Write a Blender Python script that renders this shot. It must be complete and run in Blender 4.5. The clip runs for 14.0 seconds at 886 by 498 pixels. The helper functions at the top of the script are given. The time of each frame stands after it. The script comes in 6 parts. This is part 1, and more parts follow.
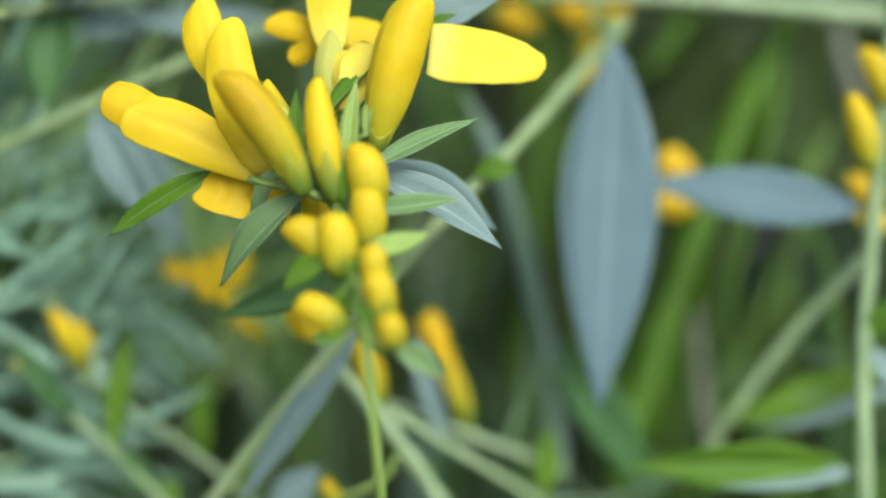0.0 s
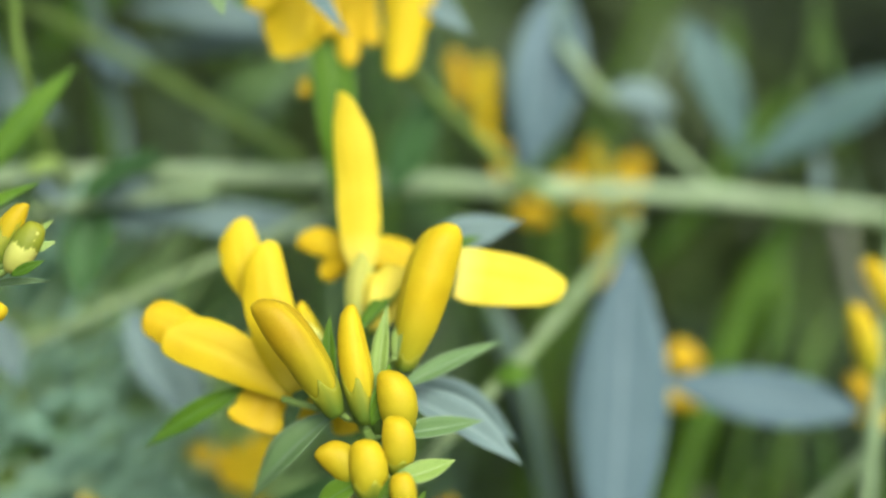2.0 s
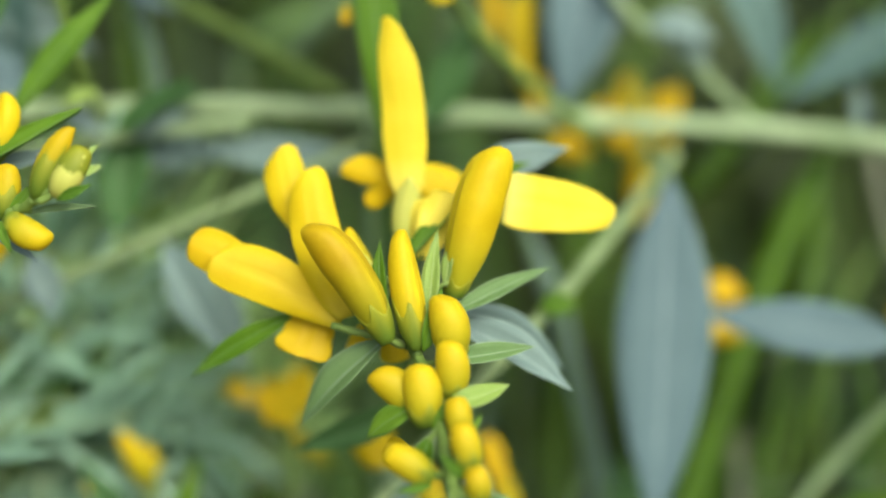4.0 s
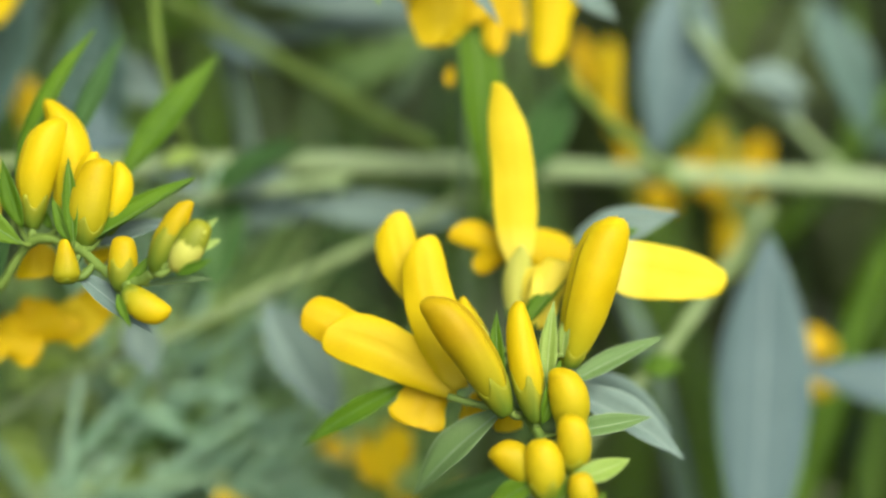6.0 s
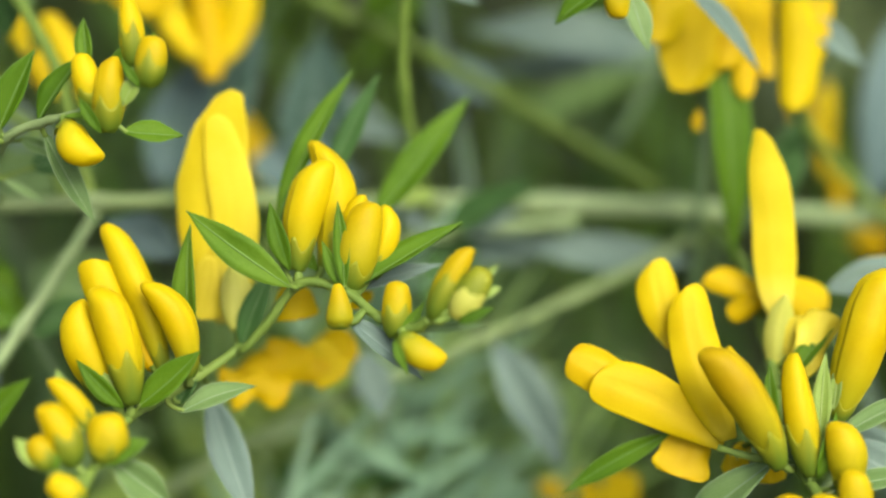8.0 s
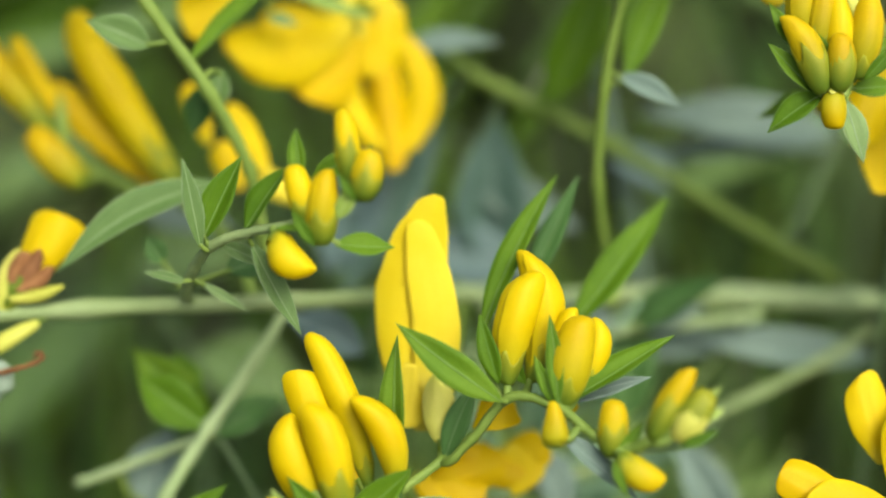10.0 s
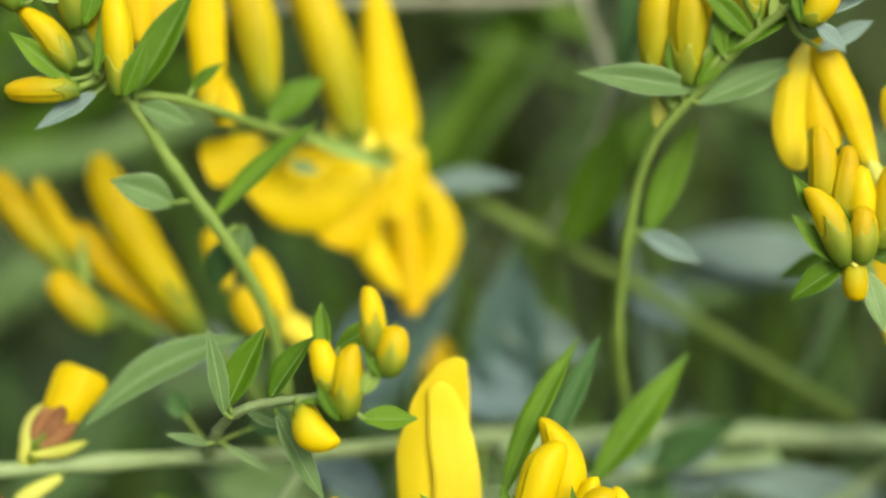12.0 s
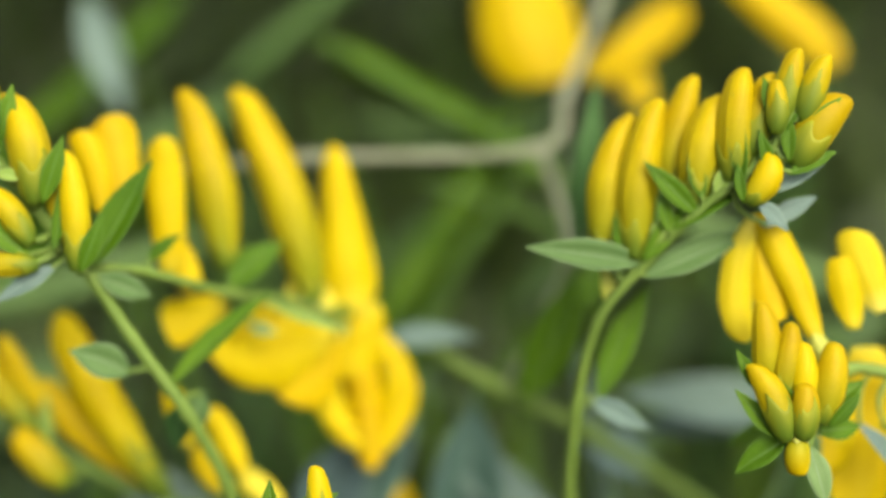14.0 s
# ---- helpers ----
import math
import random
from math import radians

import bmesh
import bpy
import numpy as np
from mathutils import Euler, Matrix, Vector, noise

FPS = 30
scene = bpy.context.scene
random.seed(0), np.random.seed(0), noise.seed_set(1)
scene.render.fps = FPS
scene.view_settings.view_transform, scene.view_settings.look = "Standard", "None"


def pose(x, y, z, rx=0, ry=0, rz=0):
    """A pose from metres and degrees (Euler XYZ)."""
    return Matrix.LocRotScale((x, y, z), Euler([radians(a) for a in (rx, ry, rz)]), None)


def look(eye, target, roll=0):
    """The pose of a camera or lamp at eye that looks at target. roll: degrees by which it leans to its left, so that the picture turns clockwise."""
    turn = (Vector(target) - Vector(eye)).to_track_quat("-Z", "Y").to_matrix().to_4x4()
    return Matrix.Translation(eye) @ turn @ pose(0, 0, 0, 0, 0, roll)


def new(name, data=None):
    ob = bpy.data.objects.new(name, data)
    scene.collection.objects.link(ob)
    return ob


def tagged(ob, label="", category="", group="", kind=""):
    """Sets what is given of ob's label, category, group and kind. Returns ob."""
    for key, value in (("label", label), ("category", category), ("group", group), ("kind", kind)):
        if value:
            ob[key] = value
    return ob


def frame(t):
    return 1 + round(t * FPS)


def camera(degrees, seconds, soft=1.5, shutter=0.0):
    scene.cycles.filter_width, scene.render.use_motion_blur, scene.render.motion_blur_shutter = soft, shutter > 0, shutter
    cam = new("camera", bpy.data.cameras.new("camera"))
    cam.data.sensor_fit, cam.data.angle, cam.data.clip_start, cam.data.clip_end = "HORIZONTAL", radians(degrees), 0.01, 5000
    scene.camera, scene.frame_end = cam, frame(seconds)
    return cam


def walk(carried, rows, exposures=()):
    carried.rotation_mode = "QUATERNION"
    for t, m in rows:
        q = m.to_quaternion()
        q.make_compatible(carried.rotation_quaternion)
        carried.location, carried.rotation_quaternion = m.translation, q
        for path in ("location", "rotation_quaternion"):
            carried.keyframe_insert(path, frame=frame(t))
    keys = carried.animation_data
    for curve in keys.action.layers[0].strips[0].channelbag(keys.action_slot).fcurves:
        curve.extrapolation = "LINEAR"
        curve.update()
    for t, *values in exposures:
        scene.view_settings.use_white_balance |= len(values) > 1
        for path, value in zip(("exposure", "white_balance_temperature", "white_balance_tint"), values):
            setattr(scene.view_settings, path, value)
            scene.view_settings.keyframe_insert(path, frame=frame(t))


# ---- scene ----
FOV = 30.000
cam = camera(FOV, 14.0, soft=2.1)
cam.data.dof.use_dof = True
cam.data.dof.focus_distance = 0.1008
cam.data.dof.aperture_fstop = 8.6
walk(cam, [
    (0, pose(0.00292, -0.11154, 0.34289, 64.549, 1.426, 0.155)),
    (0.5, pose(0.00193, -0.11035, 0.34514, 65.123, 1.496, 0.179)),
    (1, pose(0.00061, -0.11042, 0.34811, 65.589, 1.201, 0.172)),
    (1.5, pose(-0.00022, -0.11189, 0.35265, 65.987, 0.610, 0.024)),
    (2, pose(0.00058, -0.11179, 0.35446, 66.454, 0.401, 0.055)),
    (2.5, pose(-0.00054, -0.11219, 0.35194, 66.293, 0.386, -0.275)),
    (3, pose(-0.00250, -0.11249, 0.35107, 66.000, 0.528, -0.587)),
    (3.2, pose(-0.00267, -0.11245, 0.35071, 65.925, 0.543, -0.521)),
    (5.3, pose(-0.00764, -0.10955, 0.35404, 65.004, 0.360, -0.658)),
    (5.5, pose(-0.00858, -0.10927, 0.35471, 65.010, 0.356, -0.629)),
    (6, pose(-0.01084, -0.10916, 0.35569, 65.105, 0.498, -0.678)),
    (6.5, pose(-0.01309, -0.10882, 0.35482, 64.890, 0.498, -0.411)),
    (7, pose(-0.01583, -0.10811, 0.35450, 64.601, 0.244, -0.286)),
    (7.5, pose(-0.02104, -0.10736, 0.35541, 64.771, 0.071, -0.238)),
    (8, pose(-0.02720, -0.10728, 0.35752, 65.415, -0.241, -0.163)),
    (8.5, pose(-0.03003, -0.10676, 0.35685, 65.484, -0.262, -0.144)),
    (9, pose(-0.03377, -0.10597, 0.35849, 65.412, -0.442, 0.066)),
    (9.2, pose(-0.03510, -0.10524, 0.35975, 65.409, -0.477, 0.155)),
    (11.3, pose(-0.04417, -0.09768, 0.36991, 63.162, -0.873, 0.212)),
    (11.5, pose(-0.04425, -0.09724, 0.37099, 63.249, -0.937, 0.257)),
    (12, pose(-0.04192, -0.09738, 0.37510, 63.708, -1.111, 0.166)),
    (12.5, pose(-0.03888, -0.09729, 0.37729, 64.146, -1.101, 0.234)),
    (13, pose(-0.03908, -0.09642, 0.37866, 64.472, -0.911, 0.773)),
    (13.5, pose(-0.03976, -0.09661, 0.38005, 64.804, -0.893, 1.096)),
    (14, pose(-0.03774, -0.09530, 0.38399, 64.855, -0.979, 0.832)),
], exposures=[(0, 0.84, 5600, 11), (3, 0.84, 5950, 8), (7, 0.81, 6550, 4), (14, 0.80, 6750, 3)])

# ---- light: thin overcast, soft sun from above ----
world = bpy.data.worlds.new("sky")
scene.world = world
world.use_nodes = True
wn = world.node_tree
sky = wn.nodes.new("ShaderNodeTexSky")
sky.sky_type = "NISHITA"
sky.sun_disc = False
sky.sun_elevation, sky.sun_rotation = radians(52), radians(150)
sky.air_density, sky.dust_density, sky.ozone_density = 0.6, 6.0, 0.3
wn.links.new(sky.outputs[0], wn.nodes["Background"].inputs[0])
wn.nodes["Background"].inputs[1].default_value = 0.15
lamp = bpy.data.lights.new("sun", "SUN")
lamp.energy, lamp.angle, lamp.color = 1.7, radians(40), (1.0, 0.97, 0.92)
sun = new("sun", lamp)
sun.matrix_world = look((0.8, -1.4, 2.4), (0, 0, 0.3))

# ---- axes of the build: u right, v up, w away, in millimetres round the flowers ----
TILT = radians(-25)
O = Vector((0, 0, 0.30))
UP = Vector((0, -math.sin(TILT), math.cos(TILT)))
AWAY = Vector((0, math.cos(TILT), math.sin(TILT)))
BASIS = Matrix((Vector((1, 0, 0)), UP, AWAY)).transposed().to_4x4()
PLACE = Matrix.Translation(O) @ BASIS @ Matrix.Scale(0.001, 4)
rnd = random.Random(7)


# ---- materials ----
def material(name, stops, scale, rough, trans=0.0, bump=0.15, sheen=0.0, along=None, rib=None, island=False, spec=0.3, fine=900.0, weave=0.25, streak=0.0, deepen=1.0, margin=None):
    """Noise-mottled colour between stops; along: a second colour towards a part's base; rib: colour of a midrib and veins."""
    m = bpy.data.materials.new(name)
    m.use_nodes = True
    nt = m.node_tree
    N, K = nt.nodes, nt.links
    b = N["Principled BSDF"]
    tex = N.new("ShaderNodeTexCoord")
    info = N.new("ShaderNodeObjectInfo")
    geo = N.new("ShaderNodeNewGeometry")
    uv = N.new("ShaderNodeSeparateXYZ")
    K.new(tex.outputs["UV"], uv.inputs[0])
    big = N.new("ShaderNodeTexNoise")
    big.inputs["Scale"].default_value, big.inputs["Detail"].default_value = scale, 4
    small = N.new("ShaderNodeTexNoise")
    small.inputs["Scale"].default_value, small.inputs["Detail"].default_value = fine, 3
    K.new(tex.outputs["Object"], big.inputs["Vector"])
    K.new(tex.outputs["Object"], small.inputs["Vector"])
    mixn = N.new("ShaderNodeMath")
    mixn.operation = "MULTIPLY_ADD"
    K.new(small.outputs[0], mixn.inputs[0])
    mixn.inputs[1].default_value = weave
    K.new(big.outputs[0], mixn.inputs[2])
    rn = N.new("ShaderNodeMath")
    rn.operation = "MULTIPLY_ADD"
    K.new((geo.outputs["Random Per Island"] if island else info.outputs["Random"]), rn.inputs[0])
    rn.inputs[1].default_value = 0.75 if island else 0.35
    K.new(mixn.outputs[0], rn.inputs[2])
    sub = N.new("ShaderNodeMath")
    sub.operation = "SUBTRACT"
    K.new(rn.outputs[0], sub.inputs[0])
    sub.inputs[1].default_value = 0.5 if island else 0.30
    if streak:
        # fine veins running lengthwise
        comb = N.new("ShaderNodeCombineXYZ")
        for axis, times in ((0, 26.0), (1, 1.6)):
            grow = N.new("ShaderNodeMath")
            grow.operation = "MULTIPLY"
            K.new(uv.outputs[axis], grow.inputs[0])
            grow.inputs[1].default_value = times
            K.new(grow.outputs[0], comb.inputs[axis])
        K.new(info.outputs["Random"], comb.inputs[2])
        veins = N.new("ShaderNodeTexNoise")
        veins.inputs["Scale"].default_value, veins.inputs["Detail"].default_value = 1.0, 3
        K.new(comb.outputs[0], veins.inputs["Vector"])
        add = N.new("ShaderNodeMath")
        add.operation = "MULTIPLY_ADD"
        K.new(veins.outputs[0], add.inputs[0])
        add.inputs[1].default_value = streak
        K.new(sub.outputs[0], add.inputs[2])
        sub = N.new("ShaderNodeMath")
        sub.operation = "SUBTRACT"
        K.new(add.outputs[0], sub.inputs[0])
        sub.inputs[1].default_value = streak * 0.5
    ramp = N.new("ShaderNodeValToRGB")
    el = ramp.color_ramp.elements
    while len(el) < len(stops):
        el.new(0.5)
    for k, c in enumerate(stops):
        el[k].position = 0.15 + 0.7 * k / (len(stops) - 1)
        el[k].color = (*c, 1)
    K.new(sub.outputs[0], ramp.inputs[0])
    col = ramp.outputs[0]
    if along:
        fade = N.new("ShaderNodeMapRange")
        fade.inputs[1].default_value, fade.inputs[2].default_value = along[1], along[2]
        fade.inputs[3].default_value, fade.inputs[4].default_value = along[3], 0.0
        K.new(uv.outputs[1], fade.inputs[0])
        mix = N.new("ShaderNodeMixRGB")
        K.new(fade.outputs[0], mix.inputs[0])
        K.new(col, mix.inputs[1])
        mix.inputs[2].default_value = (*along[0], 1)
        col = mix.outputs[0]
    if margin:
        # thin pale edges on both sides
        away = N.new("ShaderNodeMath")
        away.operation = "SUBTRACT"
        K.new(uv.outputs[0], away.inputs[0])
        away.inputs[1].default_value = 0.5
        wide = N.new("ShaderNodeMath")
        wide.operation = "ABSOLUTE"
        K.new(away.outputs[0], wide.inputs[0])
        brim = N.new("ShaderNodeMapRange")
        brim.inputs[1].default_value, brim.inputs[2].default_value = 0.38, 0.5
        brim.inputs[3].default_value, brim.inputs[4].default_value = 0.0, 0.55
        K.new(wide.outputs[0], brim.inputs[0])
        mix = N.new("ShaderNodeMixRGB")
        K.new(brim.outputs[0], mix.inputs[0])
        K.new(col, mix.inputs[1])
        mix.inputs[2].default_value = (*margin, 1)
        col = mix.outputs[0]
    height = small.outputs[0]
    if rib:
        # distance from the midrib, then slanting side veins
        off = N.new("ShaderNodeMath")
        off.operation = "SUBTRACT"
        K.new(uv.outputs[0], off.inputs[0])
        off.inputs[1].default_value = 0.5
        ab = N.new("ShaderNodeMath")
        ab.operation = "ABSOLUTE"
        K.new(off.outputs[0], ab.inputs[0])
        line = N.new("ShaderNodeMapRange")
        line.inputs[1].default_value, line.inputs[2].default_value = 0.012, 0.045
        line.inputs[3].default_value, line.inputs[4].default_value = 1.0, 0.0
        K.new(ab.outputs[0], line.inputs[0])
        vein = N.new("ShaderNodeMath")
        vein.operation = "MULTIPLY_ADD"
        K.new(ab.outputs[0], vein.inputs[0])
        vein.inputs[1].default_value = -1.1
        K.new(uv.outputs[1], vein.inputs[2])
        wave = N.new("ShaderNodeMath")
        wave.operation = "SINE"
        mul = N.new("ShaderNodeMath")
        mul.operation = "MULTIPLY"
        K.new(vein.outputs[0], mul.inputs[0])
        mul.inputs[1].default_value = 75.0
        K.new(mul.outputs[0], wave.inputs[0])
        soft = N.new("ShaderNodeMapRange")
        soft.inputs[1].default_value, soft.inputs[2].default_value = 0.75, 1.0
        soft.inputs[3].default_value, soft.inputs[4].default_value = 0.0, 0.22
        K.new(wave.outputs[0], soft.inputs[0])
        both = N.new("ShaderNodeMath")
        both.operation = "MAXIMUM"
        K.new(line.outputs[0], both.inputs[0])
        K.new(soft.outputs[0], both.inputs[1])
        rim = N.new("ShaderNodeMapRange")
        rim.inputs[1].default_value, rim.inputs[2].default_value = 0.455, 0.495
        rim.inputs[3].default_value, rim.inputs[4].default_value = 0.0, 0.9
        K.new(ab.outputs[0], rim.inputs[0])
        lines = both
        both = N.new("ShaderNodeMath")
        both.operation = "MAXIMUM"
        K.new(lines.outputs[0], both.inputs[0])
        K.new(rim.outputs[0], both.inputs[1])
        amount = N.new("ShaderNodeMath")
        amount.operation = "MULTIPLY"
        K.new(both.outputs[0], amount.inputs[0])
        amount.inputs[1].default_value = 0.5
        mix = N.new("ShaderNodeMixRGB")
        K.new(amount.outputs[0], mix.inputs[0])
        K.new(col, mix.inputs[1])
        mix.inputs[2].default_value = (*rib, 1)
        col = mix.outputs[0]
        hsum = N.new("ShaderNodeMath")
        hsum.operation = "ADD"
        K.new(both.outputs[0], hsum.inputs[0])
        K.new(small.outputs[0], hsum.inputs[1])
        height = hsum.outputs[0]
    K.new(col, b.inputs["Base Color"])
    b.inputs["Roughness"].default_value = rough
    b.inputs["Specular IOR Level"].default_value = spec
    if sheen:
        b.inputs["Sheen Weight"].default_value, b.inputs["Sheen Roughness"].default_value = sheen, 0.3
        b.inputs["Sheen Tint"].default_value = (1.0, 0.82, 0.06, 1)
    bp = N.new("ShaderNodeBump")
    bp.inputs["Strength"].default_value, bp.inputs["Distance"].default_value = bump, 0.0002
    K.new(height, bp.inputs["Height"])
    K.new(bp.outputs[0], b.inputs["Normal"])
    if trans:
        tr = N.new("ShaderNodeBsdfTranslucent")
        if deepen != 1.0:
            # light that has passed through is more saturated
            sat = N.new("ShaderNodeGamma")
            K.new(col, sat.inputs[0])
            sat.inputs[1].default_value = deepen
            K.new(sat.outputs[0], tr.inputs[0])
        else:
            K.new(col, tr.inputs[0])
        ms = N.new("ShaderNodeMixShader")
        ms.inputs[0].default_value = trans
        K.new(b.outputs[0], ms.inputs[1])
        K.new(tr.outputs[0], ms.inputs[2])
        K.new(ms.outputs[0], N["Material Output"].inputs[0])
    return m


yellow = material("petal_yellow", [(0.58, 0.42, 0.002), (0.63, 0.48, 0.003), (0.68, 0.54, 0.005)], 0.35, 0.5, 0.34, 0.06, along=((0.66, 0.60, 0.06), 0.0, 0.14, 0.5), fine=6.0, spec=0.15, streak=0.12, deepen=1.5, margin=(0.72, 0.60, 0.012))
orange = material("petal_deep_yellow", [(0.56, 0.365, 0.002), (0.61, 0.43, 0.003), (0.66, 0.49, 0.004)], 0.35, 0.5, 0.32, 0.06, fine=6.0, spec=0.15, streak=0.12, deepen=1.5, margin=(0.70, 0.55, 0.008))
lemon = material("petal_lemon", [(0.66, 0.525, 0.010), (0.705, 0.585, 0.018), (0.74, 0.635, 0.04)], 0.35, 0.5, 0.4, 0.06, along=((0.76, 0.72, 0.16), 0.0, 0.2, 0.8), fine=6.0, spec=0.15, streak=0.12, deepen=1.5, margin=(0.78, 0.70, 0.06))
bud_bright = material("bud_bright_yellow", [(0.53, 0.385, 0.002), (0.59, 0.445, 0.003), (0.65, 0.505, 0.005)], 0.35, 0.5, 0.28, 0.08, sheen=0.3, along=((0.34, 0.36, 0.015), 0.05, 0.5, 0.85), fine=6.0, spec=0.15, streak=0.12, deepen=1.5, margin=(0.72, 0.60, 0.014))
pale = material("petal_pale", [(0.68, 0.57, 0.03), (0.74, 0.64, 0.05), (0.79, 0.71, 0.09)], 0.3, 0.5, 0.35, 0.06, fine=6.0, streak=0.12)
bud_yellow = material("bud_yellow", [(0.44, 0.31, 0.002), (0.52, 0.385, 0.003), (0.62, 0.475, 0.005)], 0.35, 0.5, 0.26, 0.08, sheen=0.35, along=((0.27, 0.30, 0.012), 0.1, 0.75, 0.9), fine=6.0, spec=0.15, streak=0.12, deepen=1.5, margin=(0.70, 0.56, 0.010))
bud_gold = material("bud_gold", [(0.40, 0.265, 0.002), (0.49, 0.35, 0.003), (0.59, 0.44, 0.004)], 0.4, 0.5, 0.26, 0.08, sheen=0.4, along=((0.24, 0.275, 0.012), 0.1, 0.7, 0.9), fine=6.0, spec=0.15, streak=0.12, deepen=1.5, margin=(0.68, 0.53, 0.010))
bud_green = material("calyx_green", [(0.21, 0.235, 0.010), (0.26, 0.28, 0.012), (0.32, 0.325, 0.014)], 0.4, 0.55, 0.25, 0.2, along=((0.095, 0.165, 0.012), 0.2, 0.9, 0.92), fine=7.0)
calyx_pale = material("calyx_pale", [(0.44, 0.47, 0.07), (0.53, 0.55, 0.10), (0.62, 0.62, 0.15)], 0.4, 0.55, 0.3, 0.2, fine=7.0)
withered = material("withered_petal", [(0.10, 0.042, 0.014), (0.21, 0.095, 0.032), (0.37, 0.21, 0.08)], 0.5, 0.7, 0.15, 0.5, fine=5.0)
pod_mat = material("young_pod", [(0.09, 0.14, 0.09), (0.14, 0.20, 0.14), (0.20, 0.27, 0.20)], 0.3, 0.5, 0.1, 0.3, fine=6.0)
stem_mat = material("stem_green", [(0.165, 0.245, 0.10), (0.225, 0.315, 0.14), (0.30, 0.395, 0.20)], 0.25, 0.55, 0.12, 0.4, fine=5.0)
# stem green darkened, partly to paint in the deeper shade on farther stems
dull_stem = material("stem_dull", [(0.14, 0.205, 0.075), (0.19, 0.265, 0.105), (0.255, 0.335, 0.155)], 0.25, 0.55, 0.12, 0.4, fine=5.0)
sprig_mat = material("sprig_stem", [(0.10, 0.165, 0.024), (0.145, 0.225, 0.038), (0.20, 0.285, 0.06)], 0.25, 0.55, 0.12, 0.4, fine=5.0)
# shaded copy of the stem green: the shade is mixed into the colour
shade_stem = material("stem_shaded", [(0.08, 0.135, 0.06), (0.115, 0.185, 0.085), (0.16, 0.24, 0.12)], 0.25, 0.55, 0.12, 0.4, fine=5.0)
twig_mat = material("dry_twig_bark", [(0.14, 0.15, 0.09), (0.205, 0.22, 0.14), (0.28, 0.30, 0.20)], 0.5, 0.75, 0.0, 0.5, fine=6.0)
LEAF = {
    "g": material("leaf_green", [(0.052, 0.125, 0.004), (0.085, 0.178, 0.007), (0.13, 0.235, 0.018)], 0.18, 0.5, 0.30, 0.3, rib=(0.15, 0.27, 0.07), fine=5.0, spec=0.14),
    "d": material("leaf_dark_green", [(0.032, 0.085, 0.02), (0.05, 0.125, 0.03), (0.075, 0.165, 0.045)], 0.18, 0.5, 0.25, 0.3, rib=(0.10, 0.17, 0.06), fine=5.0, spec=0.18),
    "b": material("leaf_grey_green", [(0.10, 0.16, 0.13), (0.135, 0.20, 0.165), (0.18, 0.255, 0.21)], 0.18, 0.55, 0.18, 0.3, rib=(0.26, 0.35, 0.28), fine=5.0, spec=0.2),
    "v": material("leaf_blue_grey", [(0.068, 0.117, 0.112), (0.088, 0.144, 0.139), (0.118, 0.183, 0.176)], 0.18, 0.55, 0.15, 0.3, rib=(0.17, 0.24, 0.23), fine=5.0, spec=0.2),
    "e": material("leaf_sage", [(0.098, 0.178, 0.05), (0.135, 0.225, 0.072), (0.185, 0.285, 0.105)], 0.18, 0.5, 0.22, 0.3, rib=(0.34, 0.44, 0.27), fine=5.0, spec=0.16),
    "t": material("leaf_teal", [(0.042, 0.088, 0.066), (0.064, 0.122, 0.094), (0.10, 0.17, 0.135)], 0.18, 0.5, 0.2, 0.3, rib=(0.12, 0.18, 0.15), fine=5.0, spec=0.2),
    "w": material("leaf_pale_blue", [(0.17, 0.24, 0.22), (0.21, 0.285, 0.265), (0.26, 0.34, 0.315)], 0.18, 0.55, 0.2, 0.3, rib=(0.33, 0.41, 0.38), fine=5.0, spec=0.2),
    "m": material("leaf_mid_green", [(0.062, 0.125, 0.03), (0.088, 0.162, 0.045), (0.125, 0.21, 0.07)], 0.18, 0.5, 0.22, 0.3, rib=(0.30, 0.40, 0.24), fine=5.0, spec=0.16),
    "y": material("leaf_pale_green", [(0.19, 0.30, 0.045), (0.25, 0.37, 0.065), (0.32, 0.44, 0.10)], 0.18, 0.5, 0.3, 0.3, rib=(0.34, 0.42, 0.16), fine=5.0),
}
RIB = {
    "g": material("midrib_green", [(0.11, 0.20, 0.045), (0.14, 0.24, 0.06)], 0.3, 0.5, 0.1),
    "d": material("midrib_dark", [(0.09, 0.16, 0.06), (0.12, 0.20, 0.08)], 0.3, 0.5, 0.1),
    "b": material("midrib_grey", [(0.16, 0.23, 0.21), (0.21, 0.28, 0.25)], 0.3, 0.5, 0.1),
    "v": material("midrib_blue", [(0.13, 0.19, 0.185), (0.17, 0.235, 0.225)], 0.3, 0.5, 0.1),
    "e": material("midrib_sage", [(0.16, 0.25, 0.12), (0.21, 0.30, 0.16)], 0.3, 0.5, 0.1),
    "t": material("midrib_teal", [(0.09, 0.15, 0.125), (0.13, 0.19, 0.16)], 0.3, 0.5, 0.1),
    "w": material("midrib_pale_blue", [(0.24, 0.31, 0.29), (0.30, 0.37, 0.35)], 0.3, 0.5, 0.1),
    "m": material("midrib_mid", [(0.14, 0.22, 0.09), (0.19, 0.27, 0.12)], 0.3, 0.5, 0.1),
    "y": material("midrib_pale", [(0.28, 0.38, 0.12), (0.34, 0.44, 0.16)], 0.3, 0.5, 0.1),
}
teal_needle = material("needle_leaf_teal", [(0.235, 0.39, 0.245), (0.355, 0.56, 0.37), (0.49, 0.70, 0.48)], 0.1, 0.5, 0.4, 0.1, island=True, fine=4.0)
